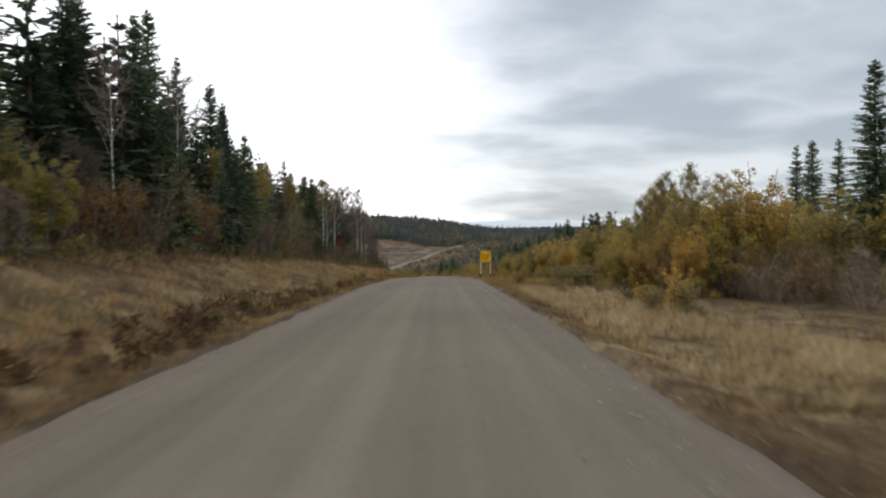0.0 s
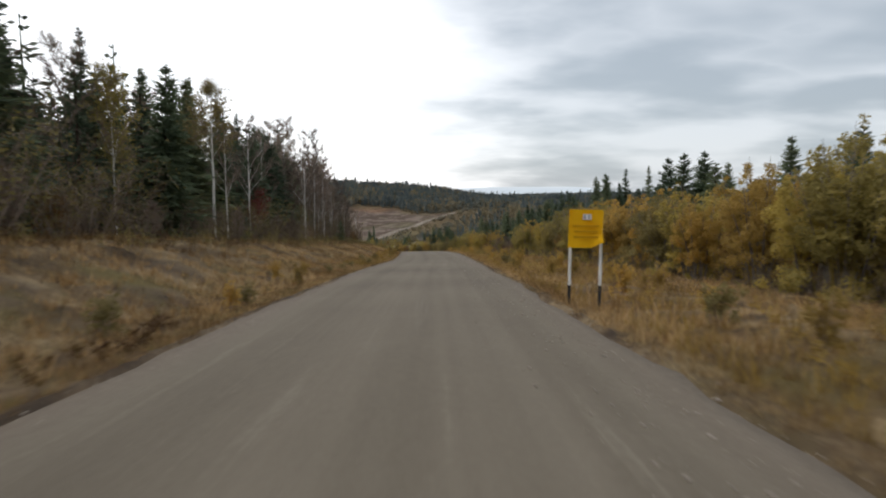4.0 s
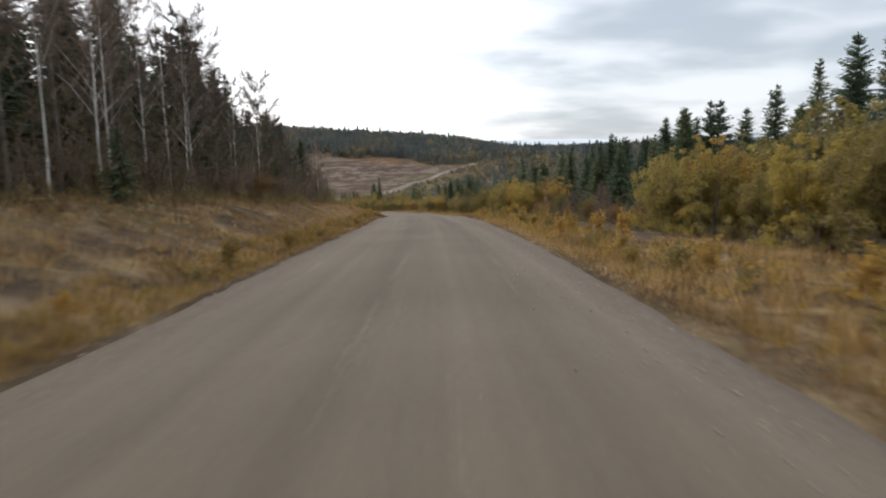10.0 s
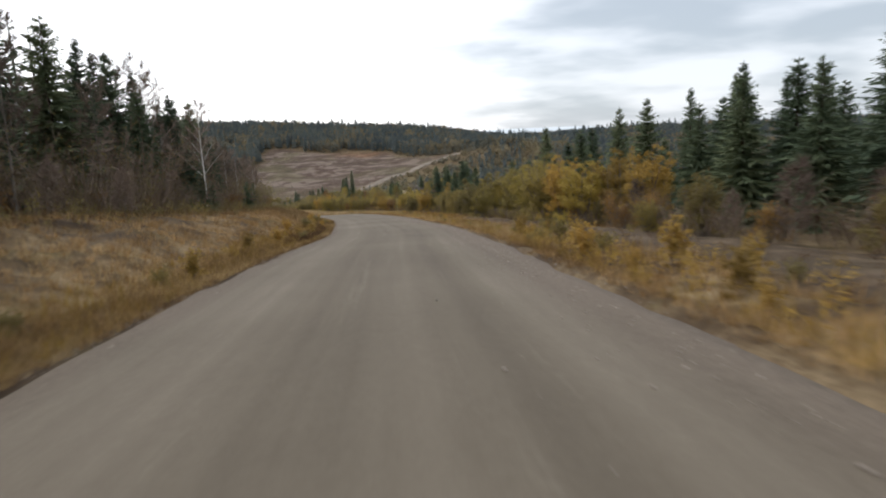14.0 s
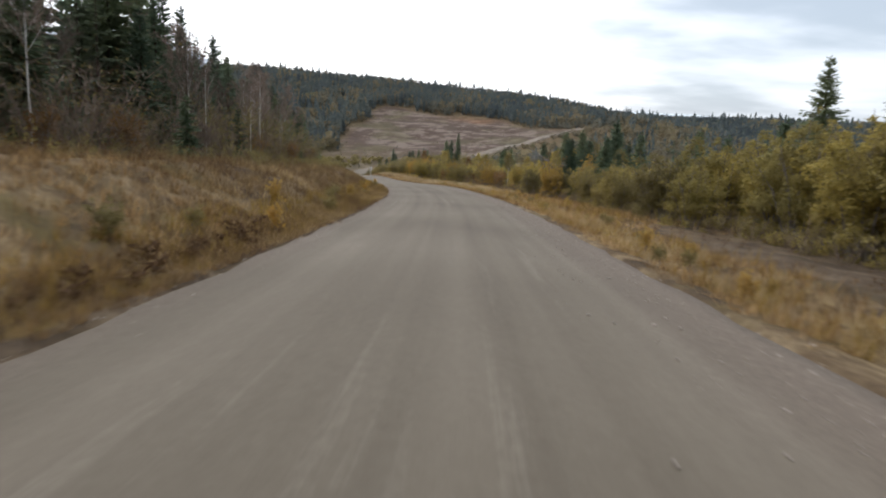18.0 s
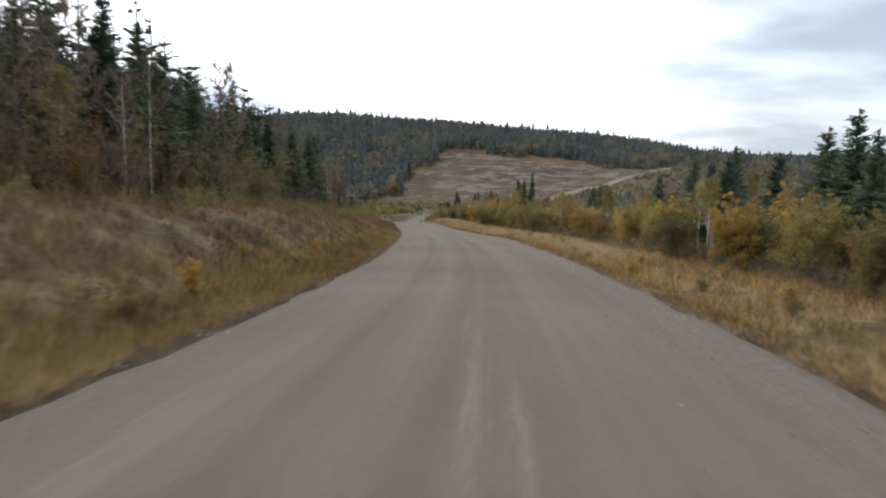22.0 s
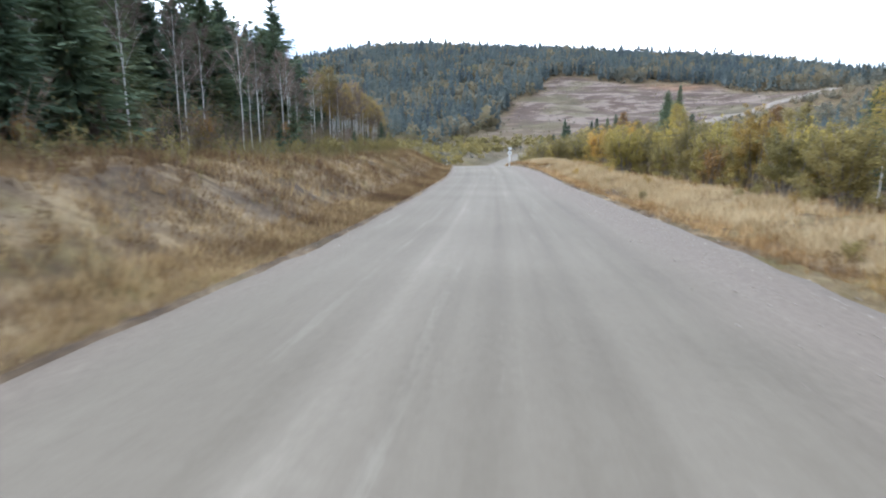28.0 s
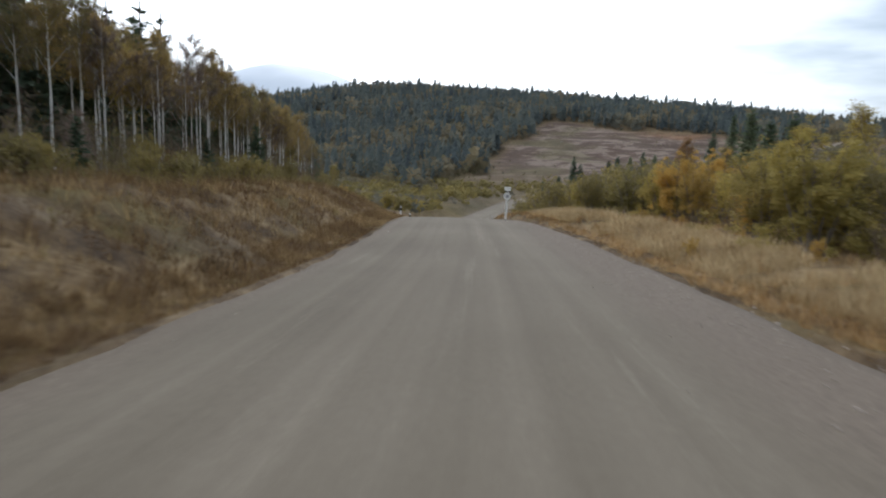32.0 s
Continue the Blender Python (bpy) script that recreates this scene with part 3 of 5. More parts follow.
def birch_form(seed, height=14.0, limbs=15, first=0.35, spread=0.55, twigs=9, leaves=0, stem=0.0085, crooked=0.02, leaf=0.11):
    rng = np.random.default_rng(seed)
    trunk, twig, leafy = Form(), Form(), Form()
    zs = np.linspace(-0.4, height, 10)
    wob = np.cumsum(rng.normal(0, crooked * height / 10, (10, 2)), 0)
    wob -= wob[0]
    line = [np.array([wob[i, 0], wob[i, 1], z]) for i, z in enumerate(zs)]
    trunk.tube(line, stem * height * (1 - 0.93 * np.linspace(0, 1, 10) ** 1.1), 7)

    def on(z):
        i = min(int(np.searchsorted(zs, z)), 9)
        t = (z - zs[i - 1]) / (zs[i] - zs[i - 1])
        return line[i - 1] * (1 - t) + line[i] * t

    for k in range(limbs):
        f = first + (0.97 - first) * (k + rng.uniform(0, 0.8)) / limbs
        a = k * 2.4 + rng.uniform(-0.4, 0.4)
        length = height * 0.30 * (1.08 - f) ** 0.6 * rng.uniform(0.7, 1.2)
        out = np.array([np.cos(a), np.sin(a), 0])
        dirn = unit(out * spread + np.array([0, 0, 0.8 * rng.uniform(0.7, 1.2)]))
        p, pts = on(f * height), []
        for t in np.linspace(0, 1, 5):
            pts.append(p + dirn * length * t + out * 0.12 * length * t * t + rng.normal(0, 0.02 * length, 3) * t)
        trunk.tube(pts, np.linspace(stem * height * 0.36 * (1.1 - f), 0.008, 5), 4)
        for j in range(7):
            t = 0.25 + 0.75 * (j + rng.random()) / 7
            base = pts[0] + (pts[-1] - pts[0]) * t
            d2 = unit(dirn + rng.normal(0, 0.55, 3))
            l2 = length * 0.42 * (1.15 - 0.5 * t) * rng.uniform(0.6, 1.2)
            end = base + d2 * l2
            twig.tube([base, base + d2 * l2 * 0.5 + rng.normal(0, 0.03, 3), end], [0.022, 0.014, 0.006], 3)
            for q in range(twigs):
                s = base + d2 * l2 * rng.uniform(0.15, 1.0)
                d3 = unit(d2 + rng.normal(0, 0.75, 3) + np.array([0, 0, 0.1]))
                e = s + d3 * rng.uniform(0.35, 0.95)
                w = unit(np.cross(d3, rng.normal(0, 1, 3)))
                twig.tri(s + w * 0.017, s - w * 0.017, e)
                for g in range(leaves):
                    c = s + (e - s) * rng.uniform(0.2, 1.1) + rng.normal(0, 0.10, 3)
                    n1, n2 = unit(rng.normal(0, 1, 3)), unit(rng.normal(0, 1, 3))
                    leafy.tri(c, c + n1 * leaf * rng.uniform(0.7, 1.4), c + n2 * leaf * rng.uniform(0.7, 1.4))
    return trunk, twig, leafy


def shrub_form(seed, height=5.0, width=2.4, stems=13, leaves=2600, leaf=0.13, low=0.22, skirt=3.0):
    """Many stems from one foot, each with a drooping plume of leaf clumps; dark gaps stay between the plumes."""
    rng = np.random.default_rng(seed)
    stem, leafy = Form(), Form()
    thick = min(1.0, height / 5)
    clumps = []
    for k in range(stems):
        a = k * 2.4 + rng.uniform(-0.4, 0.4)
        r = width * 0.78 * math.sqrt((k + 0.4) / stems) * rng.uniform(0.85, 1.15)
        tall = height * rng.uniform(0.80, 1.06) * (1 - 0.26 * (r / width) ** 2)
        top = np.array([np.cos(a) * r, np.sin(a) * r, tall])
        foot = np.array([np.cos(a), np.sin(a), 0]) * rng.uniform(0.05, 0.5) * thick
        mid = foot * 0.5 + top * 0.5 + np.array([0, 0, 0.08 * height]) + rng.normal(0, 0.12, 3) * thick
        pts = [foot - np.array([0, 0, 0.3 * thick]), foot * 0.75 + mid * 0.25, mid, top]
        stem.tube(pts, np.array([0.05, 0.042, 0.028, 0.008]) * thick, 5)
        plume = 0.27 * width * rng.uniform(0.75, 1.25)
        for j in range(8):
            f = low + (1 - low) * (j + rng.random()) / 8
            p = foot + (mid - foot) * f * 2 if f < 0.5 else mid + (top - mid) * (f - 0.5) * 2
            wide = plume * (0.45 + 0.75 * np.sin(np.pi * min(1.0, f ** 1.2)))
            b = rng.uniform(0, 6.28)
            c = p + np.array([np.cos(b), np.sin(b), 0]) * wide * rng.uniform(0.2, 0.95)
            stem.tube([p - np.array([0, 0, 0.06 * height]), c], [0.014 * thick, 0.005 * thick], 3)
            clumps.append((c, wide * rng.uniform(0.42, 0.68)))
    for k in range(int(stems * skirt * 0.5)):
        a, h = rng.uniform(0, 6.28), height * rng.uniform(0.06, 0.34)
        r = width * rng.uniform(0.4, 0.95)
        clumps.append((np.array([np.cos(a) * r, np.sin(a) * r, h]), 0.15 * width * rng.uniform(0.6, 1.2)))
    size = np.array([c[1] for c in clumps])
    share = size ** 2 / np.sum(size ** 2) * leaves
    for (c, wide), n in zip(clumps, share):
        n = max(3, int(n * rng.uniform(0.75, 1.25)))
        d = rng.normal(0, 1, (n, 3))
        d /= np.linalg.norm(d, axis=1)[:, None] + 1e-9
        p = c + d * np.array([1, 1, 0.85]) * (wide * rng.random(n) ** 0.4)[:, None]
        face = d * 0.9 + rng.normal(0, 0.45, (n, 3)) + np.array([0, 0, 0.3])
        t = np.cross(face, rng.normal(0, 1, (n, 3)))
        t /= np.linalg.norm(t, axis=1)[:, None] + 1e-9
        o = np.cross(face, t)
        o /= np.linalg.norm(o, axis=1)[:, None] + 1e-9
        tip = p + o * (leaf * rng.uniform(0.8, 1.5, n))[:, None]
        for q in np.nonzero(p[:, 2] > 0.03 * height)[0]:
            leafy.tri(p[q] - t[q] * leaf * 0.36, p[q] + t[q] * leaf * 0.36, tip[q])
    return stem, leafy


def brush_form(seed, height=4.0, stems=13, twigs=9, leaves=0, spread=0.45, leaf=0.10):
    """Thin leafless brush: slender blades for stems and twigs, with a few leaves."""
    rng = np.random.default_rng(seed)
    wood, leafy = Form(), Form()
    for k in range(stems):
        a = k * 2.4 + rng.uniform(-0.4, 0.4)
        foot = np.array([np.cos(a), np.sin(a), 0]) * rng.uniform(0.0, 0.5)
        top = foot + np.array([np.cos(a) * spread, np.sin(a) * spread, 1.0]) * height * rng.uniform(0.55, 1.0)
        wood.kite(foot - np.array([0, 0, 0.2]), top, 0.026, unit(rng.normal(0, 1, 3) * np.array([1, 1, 0.1])), 0.3)
        for j in range(twigs):
            s = foot + (top - foot) * rng.uniform(0.2, 1.0)
            d = unit(rng.normal(0, 0.6, 3) + np.array([np.cos(a) * 0.3, np.sin(a) * 0.3, 0.6]))
            e = s + d * rng.uniform(0.4, 1.1) * height / 4
            w = unit(np.cross(d, rng.normal(0, 1, 3)))
            wood.tri(s + w * 0.016, s - w * 0.016, e)
            for q in range(leaves):
                c = s + (e - s) * rng.uniform(0.1, 1.1) + rng.normal(0, 0.12, 3)
                n1, n2 = unit(rng.normal(0, 1, 3)), unit(rng.normal(0, 1, 3))
                leafy.tri(c, c + n1 * leaf, c + n2 * leaf)
    return wood, leafy


def weed_form(seed, stems=5, leaves=30, width=0.3, leaf=0.11):
    """A low plant, one metre high."""
    rng = np.random.default_rng(seed)
    wood, leafy = Form(), Form()
    for k in range(stems):
        a = rng.uniform(0, 6.28)
        top = np.array([np.cos(a) * width, np.sin(a) * width, 1.0]) * rng.uniform(0.5, 1.0)
        w = np.array([-np.sin(a), np.cos(a), 0]) * 0.012
        wood.tri(w, -w, top)
        for q in range(leaves // stems):
            c = top * rng.uniform(0.25, 1.05) + rng.normal(0, 0.10, 3)
            d = unit(rng.normal(0, 1, 3) + np.array([0, 0, 0.6]))
            w2 = unit(np.cross(d, rng.normal(0, 1, 3)))
            leafy.tri(c - w2 * leaf * 0.3, c + w2 * leaf * 0.3, c + d * leaf * rng.uniform(0.8, 1.8))
    return wood, leafy


def tree_thing(name, label, category, group, pieces):
    """An Empty at the foot with its parts: (name, mesh, label)."""
    root = new(name)
    root.empty_display_size = 0.3
    for pname, me, plabel in pieces:
        part(pname, me, root, plabel)
    return tagged(root, label, category, group)


def spot(x, y, turn, size, tall=None):
    z = float(land(x, y))
    tall = size if tall is None else tall
    return Matrix.Translation((x, y, z - 0.05)) @ Matrix.Rotation(turn, 4, "Z") @ Matrix.Diagonal((size, size, tall, 1))


class Kind:
    """A kind of plant: forms that are copied to the places where it grows."""

    def __init__(self):
        self.first, self.used = {}, {}

    def add(self, key, maker):
        self.first[key] = maker

    def put(self, key, x, y, size, tall=None, turn=None):
        m = spot(x, y, rand.uniform(0, 6.28) if turn is None else turn, size, tall)
        if key not in self.used:
            self.used[key] = self.first[key]()
            self.used[key].matrix_basis = m
            return self.used[key]
        made = copy_thing(self.used[key], Matrix())
        made.matrix_basis = m
        return made


rand = random.Random(11)
plants = Kind()


def add_spruce(key, seed, label, **kw):
    t, c = spruce_form(seed, **kw)
    plants.add(key, lambda: tree_thing("spruce_tree", label, "tree", "spruces along the road", [("trunk", t.mesh("spruce_trunk", M_BARK_SPRUCE, True), "brown scaly bark"), ("crown", c.mesh("spruce_crown", M_SPRUCE), "dark green needles")]))


def add_birch(key, seed, label, bark, leaf_mat=None, name="birch_tree", group="bare trees along the road", **kw):
    t, w, l = birch_form(seed, leaves=kw.pop("leaves", 0), **kw)
    pieces = [("trunk", t.mesh("birch_trunk", bark, True), ""), ("branchwork", w.mesh("birch_twigs", M_TWIG), "fine brown twigs")]
    if leaf_mat:
        pieces.append(("foliage", l.mesh("birch_leaves", leaf_mat), ""))
    plants.add(key, lambda: tree_thing(name, label, "tree", group, pieces))


def add_shrub(key, seed, label, leaf_mat, group, name="willow_shrub", bark=M_BARK_GREY, **kw):
    s, l = shrub_form(seed, **kw)
    plants.add(key, lambda: tree_thing(name, label, "shrub", group, [("stem_clump", s.mesh("shrub_stems", bark, True), ""), ("foliage", l.mesh("shrub_leaves", leaf_mat), "")]))


add_spruce("spruce_a", 1, "tall dark green spruce with drooping layered branches", height=18, reach=3.2, whorls=46, spray=5, broad=0.72)
add_spruce("spruce_b", 2, "tall narrow spruce with thin see-through crown", height=20, reach=2.8, whorls=42, spray=5, gaps=0.2, bare=0.2, broad=0.72)
add_spruce("spruce_c", 3, "dense dark spruce branched down to the ground", height=14, reach=3.8, whorls=36, bare=0.03, gaps=0.03, spray=5, broad=0.8)
add_spruce("spruce_d", 4, "pointed green spruce with full conical crown", height=12, reach=3.3, whorls=32, bare=0.03, spray=5, broad=0.8)
add_spruce("spruce_e", 5, "young spruce beside the forest edge", height=6, reach=1.8, whorls=16, bare=0.03, spray=3)
add_birch("birch_bare", 11, "leafless birch with white trunk and forked limbs", M_BARK_BIRCH, height=13, limbs=16, first=0.3, twigs=12)
add_birch("birch_thin", 12, "slender leafless birch with pale trunk at the forest edge", M_BARK_BIRCH, height=12, limbs=13, first=0.45, spread=0.4, stem=0.007, twigs=12)
add_birch("alder_bare", 13, "leafless grey-brown tree with hazy twigs", M_BARK_GREY, name="alder_tree", height=13, limbs=19, first=0.28, spread=0.5, twigs=20)
add_birch("alder_tall", 14, "tall leafless grey tree with spreading crown", M_BARK_GREY, name="alder_tree", height=16, limbs=18, first=0.4, twigs=18)
add_birch("birch_gold", 15, "birch with white trunk and thin golden-tan foliage", M_BARK_BIRCH, M_LEAF_TAN, group="golden birches", height=12, limbs=12, first=0.5, leaves=6, twigs=10, leaf=0.115, spread=0.5, stem=0.011)
add_birch("birch_rust", 16, "birch with pale trunk and rusty orange foliage", M_BARK_BIRCH, M_LEAF_RUST, group="golden birches", height=9, limbs=13, first=0.35, leaves=5, twigs=10, leaf=0.13)
add_birch("birch_olive", 19, "slender birch with thin olive-brown foliage", M_BARK_BIRCH, M_LEAF_OLIVE, group="golden birches", height=10, limbs=13, first=0.4, leaves=4, twigs=8, leaf=0.14, spread=0.45)
add_birch("alder_olive", 20, "tall many-branched alder with thinning olive-yellow leaves", M_BARK_GREY, M_LEAF_OLIVE, name="alder_tree", group="leafy alders", height=12, limbs=22, first=0.1, leaves=6, twigs=9, leaf=0.12, spread=0.5)
add_birch("birch_red", 17, "small rowan with dark red autumn leaves", M_BARK_GREY, M_LEAF_RED, name="rowan_tree", group="rowans at the forest edge", height=6, limbs=10, first=0.3, leaves=4, twigs=6)
add_birch("brush_bare", 18, "leafless brown brushwood at the forest edge", M_BARK_GREY, name="brush_shrub", group="bare brush", height=5, limbs=16, first=0.08, spread=0.75, twigs=18, stem=0.006)
add_shrub("willow_a", 21, "broad olive-yellow willow shrub in autumn leaf", M_LEAF_OLIVE, "willow shrubs", height=6, width=2.8, leaves=10500, leaf=0.128)
add_shrub("willow_b", 22, "rounded brownish-olive willow shrub with grey stems", M_LEAF_BROWN, "willow shrubs", height=5.5, width=3.0, stems=16, leaves=10500, leaf=0.128)
add_shrub("willow_c", 23, "golden-yellow autumn shrub with upright stems", M_LEAF_GOLD, "willow shrubs", height=6, width=2.4, leaves=9000, leaf=0.125)
add_shrub("willow_d", 24, "half-bare brownish shrub with many stems", M_LEAF_RUST, "willow shrubs", height=4.5, width=2.1, leaves=1900, stems=18, leaf=0.15)
add_shrub("weed_gold", 25, "low yellow-leaved sapling on the road verge", M_LEAF_GOLD, "verge saplings", name="verge_sapling", bark=M_TWIG, height=1.5, width=0.55, stems=7, leaves=380, leaf=0.125)
add_shrub("weed_olive", 26, "low greenish-yellow bush on the road verge", M_LEAF_DULL, "verge saplings", name="verge_sapling", bark=M_TWIG, height=1.2, width=0.6, stems=9, leaves=420, leaf=0.11)


# ---- ground and road ----
def build_ground():
    ys = np.concatenate([np.arange(-85, 440, 1.1), np.arange(440, 640, 4.0), np.arange(640, 1250, 9.0), np.geomspace(1250, 4700, 22)])
    half = np.concatenate([np.arange(0, 13, 0.45), np.arange(13, 30, 1.0), np.arange(30, 90, 3.0), np.arange(90, 660, 14.0), np.geomspace(670, 3300, 16)])
    us = np.concatenate([-half[:0:-1], half])
    X = road_x(np.clip(ys, -90, 600))[:, None] * np.interp(ys, (0, 900, 2000), (1, 1, 0))[:, None] + us[None, :]
    Y = np.repeat(ys[:, None], len(us), 1)
    Z = land(X, Y)
    v = np.stack([X, Y, Z], -1).reshape(-1, 3)
    r, c = len(ys), len(us)
    i = (np.arange(r - 1)[:, None] * c + np.arange(c - 1)[None, :]).ravel()
    f = np.stack([i, i + 1, i + c + 1, i + c], 1)
    me = mesh_of("ground", v, f, M_GROUND, True)
    x, y = v[:, 0], v[:, 1]
    u = side_of(x, y)
    edge = waves(x, y, 60, 7) * 18
    forest = np.maximum(step(-u, 14, 22) * (y < 470), step(u, 15, 24) * (y < 440)) + step(y, 1150, 1160)
    forest = np.maximum(forest, step(y, 620, 700) * 0.9)
    felled = felled_zone(x, y)
    felled = felled * (0.45 + 0.55 * step(y, 640, 730))
    valley = step(y, 470, 560) * (1 - step(y, 660, 740))
    verge = np.clip(1 - np.abs(np.where(u < 0, -u - left_width(y), u - right_width(y)) - 0.0) / 0.6, 0, 1) * (y < 600)
    bare_bank = verge * np.where(u < 0, 0.8, 0.35) + 0.65 * step(-cover(x, y), 0.05, 0.6) * step(-u, 5, 6) * step(u, -13.5, -10) * (y < 450) + 0.8 * bare_field(x, y)
    for name, val in (("forest", np.clip(forest - felled, 0, 1)), ("felled", felled), ("valley", valley), ("rusty", 0.85 * step(y + 14 * waves(x, y, 50, 4), 845, 885) * step(x, -130, -60) * felled), ("bank", np.clip(bare_bank, 0, 1))):
        a = me.attributes.new(name, "FLOAT", "POINT")
        a.data.foreach_set("value", np.asarray(val, np.float32))
    return tagged(new("ground", me), "rolling ground of dry autumn grass and earth", "ground", kind="structure")


M_TRACK = material("pale_dirt", [(0.3, (0.15, 0.123, 0.096)), (0.7, (0.28, 0.238, 0.19))], 0.2, 2.0, 0.95)
TRACK_Y, TRACK_X = (560, 594, 618, 655, 705, 742, 775), (-106, -108, -98, -72, -40, -12, 22)


def felled_zone(x, y):
    """The clear-felled slope on the hill, above the track that climbs it."""
    e = waves(x, y, 90, 6) * 14
    top = 905 + 10 * np.sin(x / 40) + e
    left = np.interp(y, (560, 640, 760, 880), (-146, -153, -168, -180))
    right = np.where(y < 775, np.interp(y, TRACK_Y, TRACK_X) + 8, np.interp(y, (775, 800, 840, 870, 905), (26, 5, -25, -45, -62)) + 0.5 * e)
    a = step(top - y, -6, 10) * step(x - left + e, -8, 12) * step(y, 520, 560) * step(right - x, -6, 8)
    return np.clip(a, 0, 1)


def build_road():
    ys = np.concatenate([np.arange(-88, 460, 1.2), np.arange(460, 598, 3.0)])
    n = 31
    verts, uvs = [], []
    along = np.concatenate([[0], np.cumsum(np.hypot(np.diff(ys), np.diff(road_x(ys))))])
    a = road_turn(ys)
    for k in range(n):
        t = k / (n - 1)
        u = -left_width(ys) * (1 - t) + right_width(ys) * t
        wob = 0.16 * waves(along, 0 * along, 9, 3) + 0.10 * waves(along, 0 * along, 2.6, 5)
        u = u + wob * (step(t, 0.88, 1.0) + 1 - step(t, 0.0, 0.12))
        crown = 0.10 * (1 - (2 * t - 1) ** 2)
        ruts = -0.018 * (np.exp(-((u + 1.9) / 0.28) ** 2) + np.exp(-((u + 0.2) / 0.28) ** 2) + np.exp(-((u - 1.3) / 0.28) ** 2))
        rough = 0.012 * waves(u * 3, along, 3.5, 8)
        lip = 0.05 * (np.exp(-((t - 0.045) / 0.02) ** 2) + np.exp(-((t - 0.955) / 0.02) ** 2)) * (1 + waves(along, u, 1.9, 4))
        z = road_z(ys) - 0.06 + crown + ruts + rough + lip
        if k in (0, n - 1):
            z = z - 0.45
        verts.append(np.stack([road_x(ys) + u * np.cos(a), ys - u * np.sin(a), z], -1))
        uvs.append(np.stack([u, along], -1))
    v = np.stack(verts, 1).reshape(-1, 3)
    uv = np.stack(uvs, 1).reshape(-1, 2)
    r = len(ys)
    i = (np.arange(r - 1)[:, None] * n + np.arange(n - 1)[None, :]).ravel()
    f = np.stack([i, i + 1, i + n + 1, i + n], 1)
    me = mesh_of("road", v, f, M_ROAD, True)
    lay = me.uv_layers.new(name="across_along")
    lay.data.foreach_set("uv", uv[f.ravel()].astype(np.float32).ravel())
    return tagged(new("road", me), "packed grey-brown gravel road with wheel tracks", "road", kind="structure")


def build_hill_road():
    """The pale track that climbs the felled slope."""
    px = smooth_curve((0, 1, 2, 3, 4, 5), (-107.5, -98, -72, -40, -12, 22))
    py = smooth_curve((0, 1, 2, 3, 4, 5), (592, 618, 655, 705, 742, 775))
    t = np.linspace(0, 5, 90)
    x, y = px(t), py(t)
    dx, dy = np.gradient(x), np.gradient(y)
    l = np.hypot(dx, dy)
    verts, uvs = [], []
    for k, u in enumerate((-4.6, -4.0, -2, 0, 2, 4.0, 4.6)):
        qx, qy = x + dy / l * u, y - dx / l * u
        z = land(x, y) + (0.45 if 0 < k < 6 else -0.8)
        verts.append(np.stack([qx, qy, z], -1))
        uvs.append(np.stack([u + 0 * t, np.cumsum(l)], -1))
    v, uv = np.stack(verts, 1).reshape(-1, 3), np.stack(uvs, 1).reshape(-1, 2)
    n = 7
    i = (np.arange(len(t) - 1)[:, None] * n + np.arange(n - 1)[None, :]).ravel()
    f = np.stack([i, i + 1, i + n + 1, i + n], 1)
    me = mesh_of("hill_road", v, f, M_TRACK, True)
    lay = me.uv_layers.new(name="across_along")
    lay.data.foreach_set("uv", uv[f.ravel()].astype(np.float32).ravel())
    return tagged(new("road_hill", me), "pale dirt track climbing the felled hillside", "road", kind="structure")


def far_relief(name, x0, y0, half_x, half_y, rise, sink, peak, haze_tones, glow, label):
    """A distant height, washed pale blue by a glow that stands in for haze."""
    xs, ys = np.linspace(-1, 1, 60), np.linspace(-1, 1, 24)
    X, Y = np.meshgrid(xs, ys)
    Z = rise * np.exp(-np.abs(X * 1.9) ** peak) * (1 - Y * Y) + 0.035 * rise * waves(X * 100, Y * 100, 60, 2) * (1 - np.abs(X)) - sink
    v = np.stack([x0 + X * half_x, y0 + Y * half_y, Z], -1).reshape(-1, 3)
    i = (np.arange(23)[:, None] * 60 + np.arange(59)[None, :]).ravel()
    f = np.stack([i, i + 1, i + 61, i + 60], 1)
    m = bpy.data.materials.new(name + "_haze_glow")
    m.use_nodes = True
    b = m.node_tree.nodes["Principled BSDF"]
    n = m.node_tree.nodes.new("ShaderNodeTexNoise")
    n.inputs["Scale"].default_value = 0.006
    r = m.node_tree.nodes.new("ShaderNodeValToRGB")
    r.color_ramp.elements[0].color, r.color_ramp.elements[1].color = hexa(haze_tones[0]), hexa(haze_tones[1])
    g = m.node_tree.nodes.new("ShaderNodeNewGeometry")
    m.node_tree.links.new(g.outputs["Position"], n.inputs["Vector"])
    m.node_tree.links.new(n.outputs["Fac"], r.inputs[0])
    # emission paints the haze over a dark base; nothing here is a lamp
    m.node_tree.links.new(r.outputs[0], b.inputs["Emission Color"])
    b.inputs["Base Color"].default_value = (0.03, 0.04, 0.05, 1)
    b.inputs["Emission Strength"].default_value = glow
    return tagged(new("backdrop_" + name, mesh_of(name, v, f, m, True)), label, "mountain", kind="structure")


build_ground()
build_road()
build_hill_road()
far_relief("mountain", -2150, 3350, 1500, 500, 372, 60, 2, ((0.30, 0.35, 0.42), (0.42, 0.47, 0.54)), 0.95, "distant mountain under the clouds, blue-grey with painted haze")
